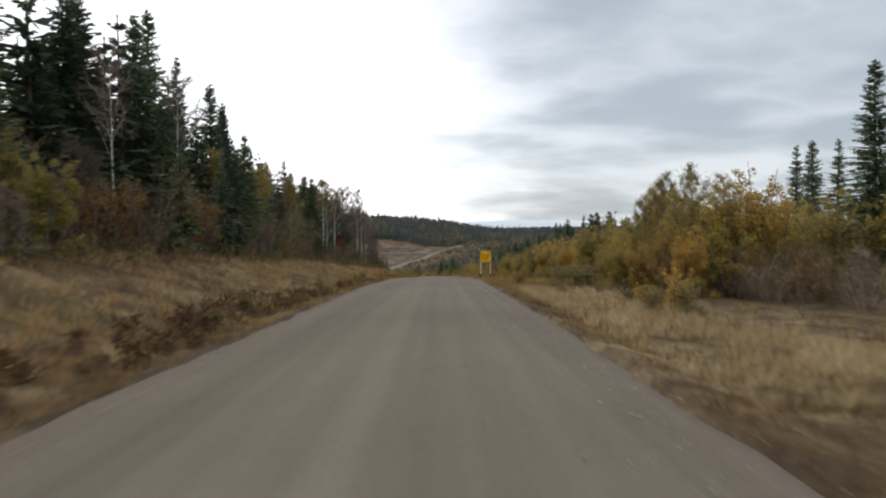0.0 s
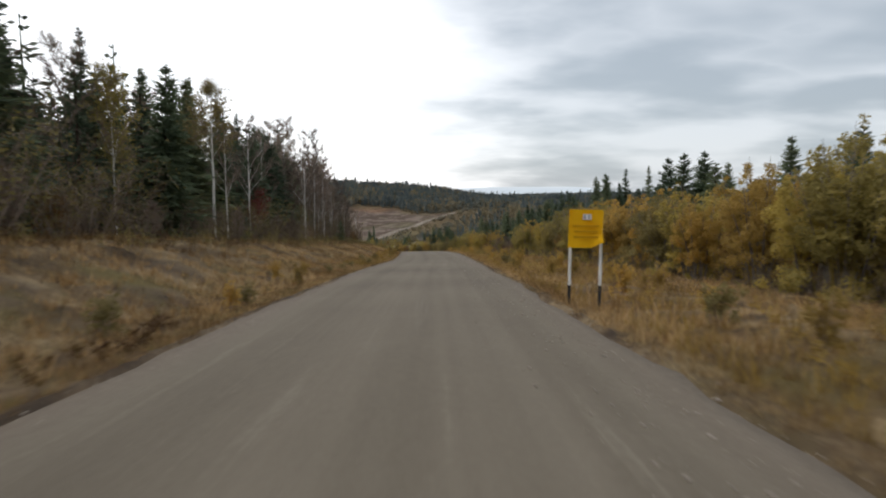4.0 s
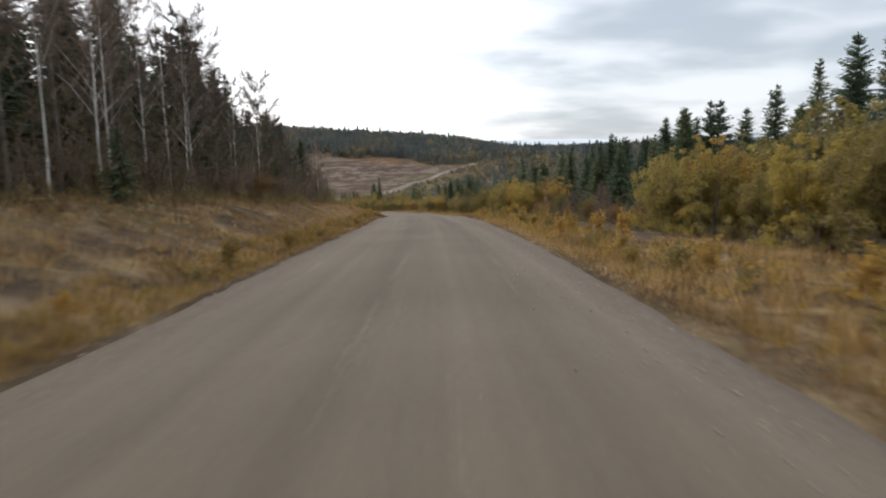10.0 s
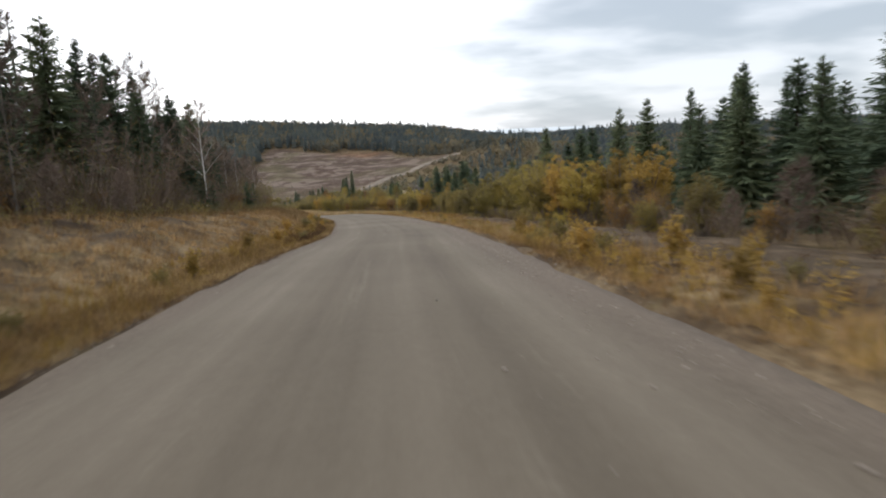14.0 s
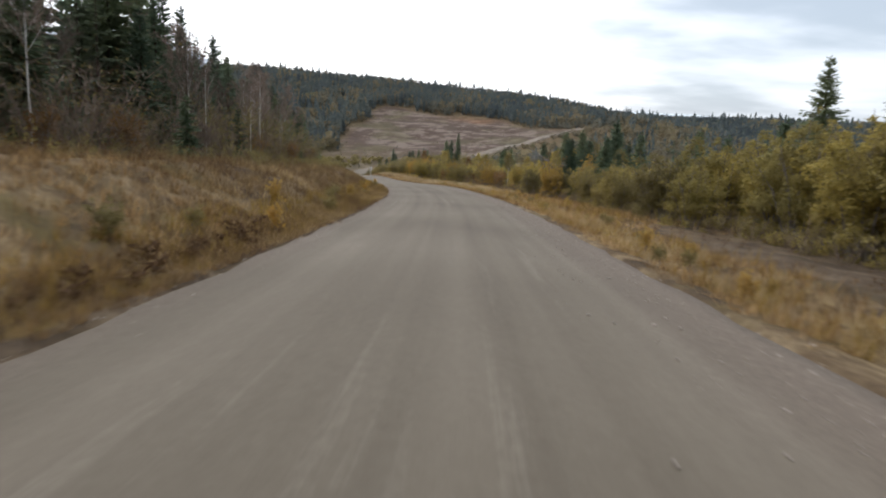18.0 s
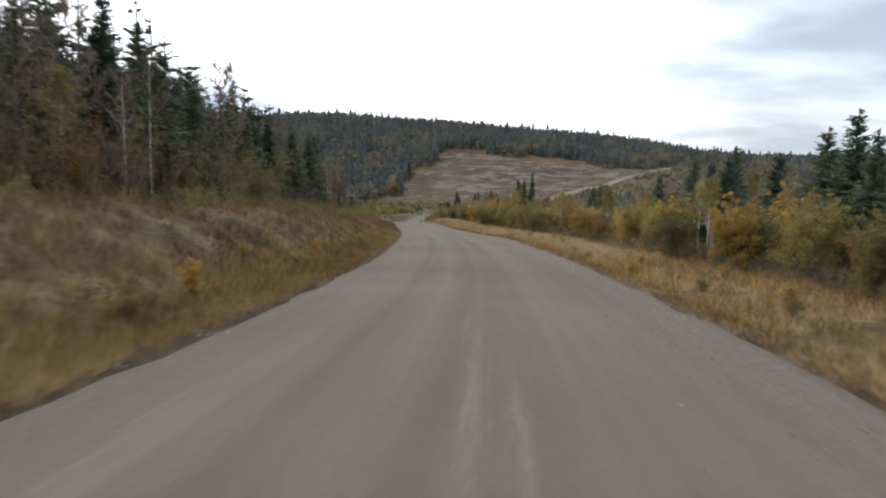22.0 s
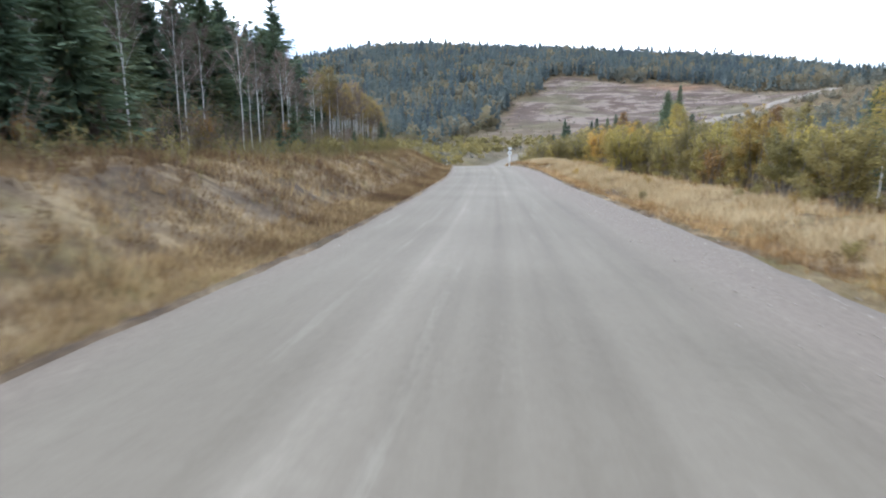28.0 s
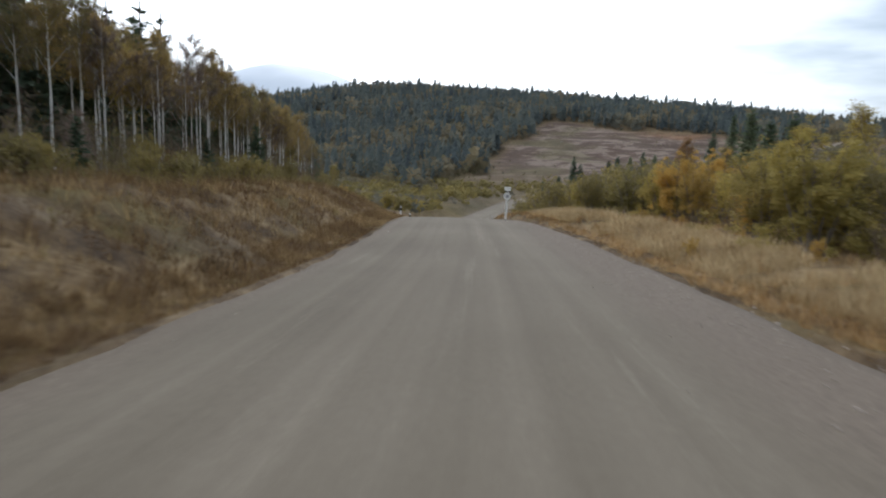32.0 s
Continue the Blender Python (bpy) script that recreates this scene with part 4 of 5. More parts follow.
far_relief("ridge", 560, 4400, 1500, 250, 100, 62, 4, ((0.50, 0.56, 0.62), (0.60, 0.66, 0.70)), 0.95, "distant ridge on the horizon, pale with painted haze")


# ---- far woods on the hills: too many to count ----
def far_conifer():
    fm = Form()
    rng = np.random.default_rng(5)
    for k in range(20):
        f = 0.1 + 0.82 * (k + rng.random()) / 20
        a = k * 2.4 + rng.uniform(-0.5, 0.5)
        r = (0.27 * (1 - f) ** 0.8 + 0.02) * rng.uniform(0.75, 1.2)
        out, side = np.array([np.cos(a), np.sin(a), 0]), np.array([-np.sin(a), np.cos(a), 0])
        w = (0.05 + 0.35 * r) * rng.uniform(0.8, 1.3)
        top = out * 0.02 + np.array([0, 0, min(1.0, f + 0.16)])
        fm.tri(out * r + side * w + np.array([0, 0, f - 0.04]), out * r * 0.8 - side * w + np.array([0, 0, f + rng.uniform(-0.05, 0.03)]), top)
    for a in (0.3, 1.8):
        side = np.array([np.cos(a), np.sin(a), 0]) * 0.035
        fm.tri(side + np.array([0, 0, 0.78]), -side + np.array([0, 0, 0.78]), np.array([0, 0, 1.06]))
    fm.tri(np.array([0.03, 0, 0]), np.array([-0.02, 0.02, 0]), np.array([0, 0, 0.4]))
    return np.array(fm.v), np.array(fm.f)


def far_crown():
    """An uneven round crown out of loose clumps on a thin stem."""
    fm = Form()
    rng = np.random.default_rng(6)
    for k in range(13):
        d = unit(rng.normal(0, 1, 3))
        c = np.array([d[0] * 0.26, d[1] * 0.26, 0.62 + d[2] * 0.3]) * rng.uniform(0.8, 1.1)
        a, b = unit(rng.normal(0, 1, 3)), unit(rng.normal(0, 1, 3))
        fm.tri(c - a * 0.17, c + a * 0.17, c + b * 0.22)
        fm.tri(c - b * 0.17, c + b * 0.17, c - a * 0.22)
    fm.tri(np.array([0.022, 0, 0]), np.array([-0.022, 0.01, 0]), np.array([0, 0, 0.7]))
    return np.array(fm.v), np.array(fm.f)


def woods(name, form, mat, xs, ys, tall, wide, label, sink=0.3):
    n = len(xs)
    g = np.random.default_rng(len(xs))
    spots = np.stack([xs, ys, land(xs, ys) - sink], 1)
    v, f = scattered(form[0], form[1], spots, g.uniform(0, 6.28, n), tall * wide, tall)
    return tagged(new(name, mesh_of(name, v, f, mat)), label, "woods", kind="stuff")


g = np.random.default_rng(42)
# the wooded hill behind and beside the felled slope
n = 34000
x, y = g.uniform(-760, 620, n), 575 + 655 * g.random(n) ** 0.85
track = np.interp(y, TRACK_Y, TRACK_X)
keep = (felled_zone(x, y) < 0.3) & ~((x - track > -9) & (x - track < 60) & (y < 800))
keep &= ((x < -140) & (y > 625 + 30 * waves(x, y, 80, 2))) | (x > track) | (y > 790)
x, y = x[keep], y[keep]
leafy = (waves(x, y, 110, 11) + g.normal(0, 0.7, len(x))) > 0.30 - 0.5 * step(x, -40, 40) * (1 - step(y, 860, 900))
tall = g.uniform(8, 14.5, len(x)) * np.where(g.random(len(x)) < 0.07, 1.35, 1.0) * np.where((y < 810) & (x - np.interp(y, TRACK_Y, TRACK_X) < 130) & (x > -140), 0.6, 1.0)
s1, s2 = ~leafy, leafy
woods("hill_spruce_wood", far_conifer(), M_SPRUCE_HAZED, x[s1], y[s1], tall[s1], g.uniform(0.5, 0.85, s1.sum()), "dark spruce wood covering the hill and its crest")
woods("hill_birch_wood", far_crown(), M_LEAF_HAZED, x[s2], y[s2], tall[s2] * 0.75, g.uniform(0.9, 1.4, s2.sum()), "grey and golden birch patches within the hill wood")
# plateau beyond to the east
n = 6000
x, y = g.uniform(60, 1600, n), g.uniform(760, 2400, n)
woods("plateau_spruce_wood", far_conifer(), M_SPRUCE_HAZED, x, y, g.uniform(8, 14, n), g.uniform(1.1, 1.7, n), "distant dark forest on the plateau")
# low bushes and grass tussocks on the felled slope and in the valley
n = 6500
x, y = g.uniform(-300, 110, n), g.uniform(470, 900, n)
keep = (np.abs(side_of(x, y)) > 9) | (y > 600)
keep &= ~((np.abs(x - np.interp(y, TRACK_Y, TRACK_X)) < 8) & (y > 555))
keep &= (g.random(n) < np.where((felled_zone(x, y) > 0.4) & (y > 690), 0.3, 1.0))
x, y = x[keep], y[keep]
woods("valley_scrub", far_crown(), M_LEAF_HAZED, x, y, np.where(felled_zone(x, y) > 0.4, g.uniform(0.4, 1.3, len(x)), g.uniform(1.5, 4.0, len(x))), g.uniform(1.1, 1.8, len(x)), "yellow-green scrub on the valley floor")


# taller yellow-green bushes where the road leaves the wood
n = 700
x, y = g.uniform(-185, -96, n), g.uniform(455, 650, n)
keep = (side_of(x, y) < -9) | (y > 625)
keep &= ~((np.abs(x - np.interp(y, TRACK_Y, TRACK_X)) < 9) & (y > 555)) & (waves(x, y, 40, 3) > -0.5)
x, y = x[keep], y[keep]
woods("valley_bushes", far_crown(), M_LEAF_DULL, x, y, g.uniform(2.0, 4.2, len(x)), g.uniform(1.2, 1.8, len(x)), "yellow-green bushes on the low ground beyond the bend")


# ---- deep forest behind the first rows ----
def deep_wood(name, u0, u1, y0, y1, n, t0, t1, label, rows=None):
    yy, uu = g.uniform(y0, y1, n), g.uniform(u0, u1, n)
    a = road_turn(yy)
    x, y = road_x(yy) + uu * np.cos(a), yy - uu * np.sin(a)
    t, c = spruce_form(77, height=14, reach=3.0, whorls=11, spray=1, bare=0.05, arms=5, broad=2.2)
    v, f = np.concatenate([np.array(t.v), np.array(c.v)]) / 14, np.concatenate([np.array(t.f), np.array(c.f) + len(t.v)])
    return woods(name, (v, f), M_SPRUCE_DEEP, x, y, g.uniform(t0, t1, n), np.full(n, 1.1), label)


deep_wood("forest_depth", -75, -27, -60, 330, 760, 12, 18, "dense spruce forest on the slope above the road")
deep_wood("forest_depth_low", -75, -25, 300, 440, 270, 8, 11, "dense lower spruce forest beyond the bend")
deep_wood("birch_wood_depth", -29, -20.5, 378, 440, 120, 4.5, 7.5, "dark young spruces close behind the birches")
deep_wood("forest_depth_east", 36, 80, -60, 330, 190, 8, 12, "spruce forest beyond the willow thicket")


# ---- rows of trees on the west side ----
def jit(a):
    return rand.uniform(-a, a)


def joined_plants(name, form, height, mats, rows, label, category="plants"):
    """Low plants too many to count, joined: (y0, y1, gap, u, spread, least and most height)."""
    s, l = form
    n = len(s.v)
    v = np.concatenate([np.array(s.v), np.array(l.v)]) / height
    f = np.concatenate([np.array(s.f), np.array(l.f) + n])
    xs, ys, hs = [], [], []
    for y0, y1, gap, u, spread, h0, h1 in rows:
        y = y0
        while y < y1:
            x, yp = beside(y + jit(gap * 0.4), u + jit(spread))
            xs.append(x); ys.append(yp); hs.append(rand.uniform(h0, h1))
            y += gap * rand.uniform(0.6, 1.4)
    xs, ys, hs = np.array(xs), np.array(ys), np.array(hs)
    vv, ff = scattered(v, f, np.stack([xs, ys, land(xs, ys) - 0.05], 1), g.uniform(0, 6.28, len(xs)), hs * g.uniform(0.9, 1.3, len(xs)), hs)
    slot = np.tile(np.r_[np.zeros(len(s.f)), np.ones(len(l.f))], len(xs))
    return tagged(new(name, mesh_of(name, vv, ff, mats, False, slot)), label, category, kind="stuff")


def row(y0, y1, gap, u, spread, kinds, s0, s1):
    y = y0
    while y < y1:
        yy = y + jit(gap * 0.4)
        x, yp = beside(yy, u + jit(spread))
        s = rand.uniform(s0, s1)
        plants.put(rand.choice(kinds), x, yp, s, s * rand.uniform(0.92, 1.1))
        y += gap * rand.uniform(0.75, 1.25)


# single trees that stand out against the sky: place and height
WEST_SPRUCES = [
    (-23.8, 207.1, 12), (-25.6, 214.9, 12.6), (-27.7, 223.8, 13.8), (-26.8, 226, 12.6), (-24.3, 220.8, 10), (-24.1, 224, 9), (-21, 104, 14), (-20.5, 111, 13), (-19.9, 120.5, 12), (-20, 126.6, 13), (-21.1, 132.1, 14), (-22.4, 141.8, 14), (-20.6, 134, 12.4), (-21, 142, 13), (-21.5, 150, 12.5), (-23.5, 53, 19), (-22.5, 59, 17.5), (-24, 71, 18.5), (-22, 40, 17), (-23, 34, 18), (-24.2, 45.7, 18), (-27.2, 64.8, 23.5), (-27.2, 84.7, 18.6), (-28.1, 88.5, 19.9), (-28, 100.9, 17), (-25.4, 79.5, 18.5), (-29.8, 116.6, 17.9), (-28.2, 134.4, 16.5),
    (-23.9, 109.5, 15.1), (-26.9, 120.9, 16), (-30.1, 130.9, 20.4), (-27.3, 139, 16), (-30.9, 153.5, 20.2), (-29.2, 160.4, 19.2), (-31.6, 168, 20.9), (-32.1, 175.7, 21.6),
    (-30.3, 180.5, 20.5), (-32.8, 187, 20.7), (-29.7, 205.2, 16.6), (-30.3, 212.3, 17.8), (-34.3, 235.5, 16.3), (-34.4, 255, 13.8), (-38.3, 264.9, 15.4), (-33.3, 260.3, 12.8), (-31.4, 251.6, 14),
]
NORTH_WEST_SPRUCES = [
    (-53.6, 340.5, 8.4), (-56.1, 344.6, 8.8), (-57.3, 348.1, 9), (-59.9, 352.5, 9.7), (-62.9, 357.9, 10.3), (-64.1, 361.4, 10.6), (-61.5, 359.8, 9.5), (-65.1, 364, 9.6), (-66.3, 367.3, 10.3), (-70.8, 373.5, 12.4), (-68.3, 372.6, 9.9), (-74.2, 381.6, 13.2), (-74.8, 383.1, 11), (-76.9, 387.8, 11), (-79.3, 393.5, 10.7),
    (-36.5, 267, 14.6), (-39.3, 274.5, 14.3), (-46.2, 287.7, 12), (-43.4, 283, 11), (-47, 296, 15.5), (-46.9, 300.5, 14.2), (-46.3, 305, 11.9), (-52.2, 314.5, 11.8), (-49.8, 318, 13),
    (-55.5, 326, 13.5), (-56.5, 332, 13.4), (-60, 340, 13), (-62.5, 347, 12), (-62.5, 356.7, 11.5), (-66, 364, 12.2), (-65.5, 371, 14.5), (-70.5, 374, 12.5), (-76.8, 387.5, 12.8), (-81.8, 394.2, 11.7), (-84.5, 400.4, 12.6), (-88.8, 421.3, 11.5),
]
EAST_SPRUCES = [
    (28.9, 194.1, 13.8), (31.8, 179.3, 14.9), (32.3, 173.5, 16), (36.8, 177.4, 17.3), (38.7, 170, 17), (33.4, 146.7, 12.8), (28, 126.8, 13.2), (27, 121.3, 13), (30.1, 124.2, 12.7), (28.2, 114.5, 11.3),
    (23.8, 213.2, 12.2), (23.6, 201.9, 10.8), (27.1, 190.3, 13.3), (26.1, 174.3, 12), (28.3, 168.3, 12.7), (26.1, 157.4, 13.7), (29.1, 154, 12.4), (25.4, 147, 12.7),
    (20.1, 220.9, 10.2), (20.7, 214.5, 11.6), (21.3, 205.8, 10.8), (22.1, 190, 11), (22.8, 186.1, 11.9), (22.5, 229.6, 12.6), (25.7, 227.2, 13.5), (29.9, 226.4, 13), (33.6, 223.9, 12), (26.4, 205.5, 9.8), (31.5, 207.9, 14), (26.8, 197.5, 12.2), (24, 190, 12.5), (29.8, 47, 16.8), (44.9, 87, 18.6), (44.8, 82.7, 18.2), (44.8, 77.5, 17.5),
]
NORTH_EAST_SPRUCES = [
    (2, 335.3, 10.5), (5.6, 312, 11.5), (1.7, 329.8, 11.3), (-0.5, 349.2, 12), (1.7, 309.3, 9.2), (4.4, 301, 11.2), (6.4, 292.7, 9.3), (-37.5, 441, 10.8), (-34.6, 423, 9.4), (-36, 433, 9), (14.6, 239.7, 10.4), (16.4, 242.5, 10.7), (12, 262, 8.5), (-29, 428, 6),
]
for x, y, h in WEST_SPRUCES + NORTH_WEST_SPRUCES + EAST_SPRUCES + NORTH_EAST_SPRUCES:
    if h > 16.5:
        key, full = ("spruce_a", 18.5) if rand.random() < 0.65 else ("spruce_b", 20.5)
    elif h > 12.2:
        key, full = ("spruce_c", 14.5) if rand.random() < 0.6 else ("spruce_a", 18.5)
    else:
        key, full = "spruce_d", 12.5
    plants.put(key, x, y, h / full * rand.uniform(0.95, 1.15), h / full)
WEST_BIRCHES = [
    (-17, 101.3, 9.5, 0), (-17, 98, 11.4, 2), (-16.9, 107.5, 11, 0), (-18.2, 133.5, 10.2, 1), (-21.2, 161, 13.9, 1), (-16.1, 130, 11, 0), (-16.3, 137.5, 10.2, 0), (-17.5, 145.2, 11.8, 1), (-19, 156.5, 11.6, 0), (-22.1, 176.6, 15.6, 1),
    (-20, 190.1, 13, 1), (-31, 237.5, 15, 0), (-28, 226, 13.4, 1), (-24, 222, 11, 0), (-20.6, 223.8, 9.3, 0), (-49, 331, 8.3, 0), 
]
for x, y, h, k in WEST_BIRCHES:
    plants.put(("birch_bare", "alder_bare", "birch_gold", "birch_rust")[k], x, y, h / (13, 13, 12, 9)[k] * 1.1, h / (13, 13, 12, 9)[k])
EAST_SHRUBS = [
    (18.5, 124, 7.8), (19.5, 131, 8.2), (18.8, 137, 8), (20, 144, 8.4), (19, 115, 7.4), (16.6, 161, 6.8),
    (25.9, 92.8, 8), (26.8, 82, 8.4), (27.8, 71.9, 9), (27.8, 62, 8.5), (27.8, 54.5, 8.4), (27.8, 47, 7.4), (20, 76, 8.6), (19, 70, 7), (18.5, 64, 6.8), (22, 72, 8.8), (21.5, 66, 8.2), (17, 127.9, 6.9), (17.1, 118.4, 7), (17.1, 111, 7.1), (18.1, 106.5, 7), (18, 101.2, 6.4), (16.9, 96, 6.4),
    (20.5, 166.4, 7.1), (21, 157.4, 9.1), (21.3, 150.6, 8.7), (19.6, 140.9, 6.8), (16.4, 169, 6.2), (17.3, 172, 6.2), (18.6, 175, 5.8), (15, 165, 4.6), (14.5, 225, 7.2), (15.4, 219, 6.8), (11.8, 243, 7.4), (7.6, 262.4, 7.2), (9.4, 249.6, 7.6), (10.2, 255.5, 7.4), (9.9, 243.4, 7), (10.4, 235.9, 7), (11, 230.6, 6.8), (11.6, 226, 6.2),
]
NORTH_EAST_SHRUBS = [
    (2.2, 305, 6.6), (2.2, 271.5, 4.5), (4.2, 261.9, 5.3), (4.7, 254, 4.4), (-5, 317.7, 6), (-5.8, 302.9, 3.8), (-3.3, 294.2, 4.9), (-20.9, 359.2, 4.5), (-39.9, 419, 6.4), (-31.4, 387.9, 5.8), (-26.9, 370.1, 5.3), (-23.3, 358, 4.6), (-21.3, 350.2, 4.4), (-45.8, 416.7, 5), (-42.4, 408.8, 5.4), (-37.7, 393.9, 5), (-36.2, 388, 5.5),
]
for x, y, h in EAST_SHRUBS + NORTH_EAST_SHRUBS:
    key = rand.choice(["willow_a", "willow_b", "willow_a", "willow_c"]) if h < 9 else rand.choice(["willow_c", "willow_a"])
    s = h / (5.7 if key == "willow_b" else 6.2)
    plants.put(key, x, y, s * (1.15 if h < 9 else 0.95), s)

# forest edge, from south to north
row(-60, 40, 8.0, -26, 3.0, ["spruce_a", "spruce_b"], 0.85, 1.0)
row(-6, 48, 3.6, -15.5, 1.6, ["willow_a", "brush_bare", "willow_d", "spruce_e"], 0.7, 1.1)
row(0, 90, 5.0, -19.0, 2.0, ["birch_bare", "spruce_c", "birch_thin", "birch_olive", "spruce_d"], 0.65, 0.95)
row(60, 98, 6.0, -22.0, 2.0, ["alder_bare", "birch_bare", "birch_olive", "spruce_d"], 0.7, 0.9)
row(136, 200, 3.8, -18.0, 2.2, ["alder_bare", "birch_thin", "alder_bare", "birch_bare"], 0.6, 0.88)
row(200, 235, 3.4, -18, 2.0, ["alder_bare", "birch_thin", "brush_bare"], 0.5, 0.72)
row(228, 262, 3.6, -20, 3.0, ["spruce_d", "alder_bare", "spruce_d", "birch_thin"], 0.6, 0.8)
row(258, 287, 2.4, -16.8, 1.8, ["birch_olive", "birch_thin", "alder_bare", "birch_thin"], 0.48, 0.68)
row(285, 348, 2.5, -18.0, 1.8, ["spruce_d", "spruce_d", "birch_thin", "spruce_c", "alder_bare"], 0.55, 0.8)
row(345, 376, 3.0, -20.5, 2.0, ["spruce_d", "spruce_c", "spruce_d"], 0.72, 0.9)
row(350, 378, 2.2, -16.5, 1.2, ["birch_thin"], 0.45, 0.62)
row(124, 190, 7.0, -19.5, 1.5, ["alder_tall", "birch_bare", "alder_bare"], 0.85, 1.0)
row(384, 438, 1.4, -18, 1.6, ["birch_gold", "birch_thin", "birch_gold", "birch_gold", "birch_olive"], 0.50, 0.64)
row(388, 438, 2.6, -21.5, 1.6, ["birch_gold", "spruce_d", "birch_thin"], 0.5, 0.66)
row(434, 470, 3.0, -19, 3.0, ["willow_c", "willow_a", "birch_olive"], 0.4, 0.6)
row(0, 430, 6.0, -15.0, 1.6, ["brush_bare", "spruce_e", "willow_d"], 0.3, 0.6)


def edge_wood():
    """Spruces that stand close behind the forest edge, lower towards the north."""
    y = np.concatenate([g.uniform(-40, 440, 300), g.uniform(30, 200, 90), g.uniform(345, 440, 70), g.uniform(252, 348, 70), g.uniform(322, 376, 40)])
    u = -g.uniform(20, 31, len(y))
    a = road_turn(y)
    x, yy = road_x(y) + u * np.cos(a), y - u * np.sin(a)
    most = np.interp(y, (-20, 40, 57, 68, 100, 118, 140, 200, 235, 262, 300, 345, 380, 440), (17, 17, 16.5, 12.5, 12.3, 13.8, 16, 17, 12.5, 10.5, 11.8, 14.2, 12.4, 9.5))
    t, c = spruce_form(78, height=14, reach=3.2, whorls=17, spray=2, bare=0.04, arms=5, broad=1.5)
    n = len(t.v)
    v, f = np.concatenate([np.array(t.v), np.array(c.v)]) / 14, np.concatenate([np.array(t.f), np.array(c.f) + n])
    tall = most * g.uniform(0.68, 0.98, len(y))
    vv, ff = scattered(v, f, np.stack([x, yy, land(x, yy) - 0.2], 1), g.uniform(0, 6.28, len(y)), tall * g.uniform(0.9, 1.2, len(y)), tall)
    slot = np.tile(np.r_[np.zeros(len(t.f)), np.ones(len(c.f))], len(y))
    return tagged(new("forest_edge_spruces", mesh_of("forest_edge_spruces", vv, ff, [M_BARK_SPRUCE, M_SPRUCE_DEEP], False, slot)), "close dark spruces behind the forest edge", "woods", kind="stuff")


edge_wood()
joined_plants("forest_understory", brush_form(41, leaves=1), 4.0, [M_BRUSH, M_BRUSH_LEAF], [(-20, 90, 1.4, -18.5, 3.0, 2.5, 5.5), (90, 150, 2.2, -18, 2.5, 1.5, 3.5), (150, 300, 1.5, -18.5, 3.0, 2.5, 5.5), (136, 235, 2.4, -20, 3.0, 4.0, 7.0), (-20, 440, 1.2, -16.5, 1.6, 1.6, 3.4), (300, 440, 1.6, -19.5, 3.0, 2.5, 4.5)], "brown leafless brush and saplings under the forest edge", "thicket")
joined_plants("leafy_understory", brush_form(42, twigs=7, leaves=4, leaf=0.13), 4.0, [M_BRUSH, M_LEAF_OLIVE], [(-10, 120, 4.0, -17, 2.5, 2.0, 5.0), (120, 440, 5.0, -16.5, 2.0, 1.2, 3.0), (255, 310, 2.0, -16, 1.8, 2.0, 4.4), (350, 400, 1.3, -14.5, 1.2, 0.9, 1.7)], "olive-leaved saplings at the forest edge", "thicket")
plants.put("birch_red", -16.4, 107.5, 0.62)
plants.put("birch_red", -16.6, 110, 0.8)
plants.put("birch_red", -33.0, 279, 0.6)

# ---- thickets on the east side ----
row(64, 80, 2.6, 22.5, 1.5, ["willow_a", "willow_c", "willow_a"], 0.9, 1.15)
row(45, 65, 1.6, 18.6, 1.6, ["alder_olive", "willow_c", "alder_olive", "willow_a"], 0.62, 0.74)
row(46, 63, 2.2, 20.5, 1.2, ["willow_c", "willow_a"], 1.25, 1.45)
row(44, 64, 1.8, 16.0, 0.9, ["willow_d", "willow_b", "willow_c"], 0.55, 0.85)
row(76, 92, 3.0, 25, 1.5, ["willow_a", "willow_c"], 1.0, 1.2)
row(36, 75, 4.0, 22, 2.0, ["willow_d", "brush_bare", "willow_b"], 0.6, 0.9)
row(72, 150, 3.0, 18.0, 1.8, ["willow_a", "willow_b", "willow_a", "willow_d", "willow_b", "willow_c"], 0.82, 1.26)
row(150, 172, 3.4, 17.5, 1.5, ["willow_a", "willow_b"], 0.8, 1.0)
row(228, 262, 3.0, 19.8, 1.6, ["willow_a", "willow_b", "willow_c", "willow_a"], 0.9, 1.18)
row(262, 294, 3.0, 16.6, 2.2, ["willow_a", "willow_b", "willow_d", "willow_b", "willow_c", "willow_d"], 0.42, 0.9)
row(294, 312, 3.0, 16.2, 1.6, ["willow_d", "willow_b"], 0.3, 0.42)
row(312, 430, 3.0, 16.6, 2.2, ["willow_a", "willow_b", "willow_d", "willow_b", "willow_c", "willow_d"], 0.42, 0.9)
row(174, 226, 2.4, 17.6, 1.4, ["willow_d", "willow_b", "willow_d", "brush_bare", "willow_d"], 0.4, 0.7)
for x, y, s in ((-2.4, 338, 0.7), (-3.6, 345, 0.74), (1.2, 341, 0.8), (3.2, 349, 0.8), (0.4, 333, 0.72), (-0.8, 326, 0.66), (4.4, 335, 0.85)):
    plants.put(rand.choice(["birch_olive", "birch_rust", "birch_olive"]), x, y, s * 0.9, s)
row(290, 430, 12.0, 22, 2.5, ["birch_rust", "birch_olive", "birch_olive"], 0.55, 0.75)
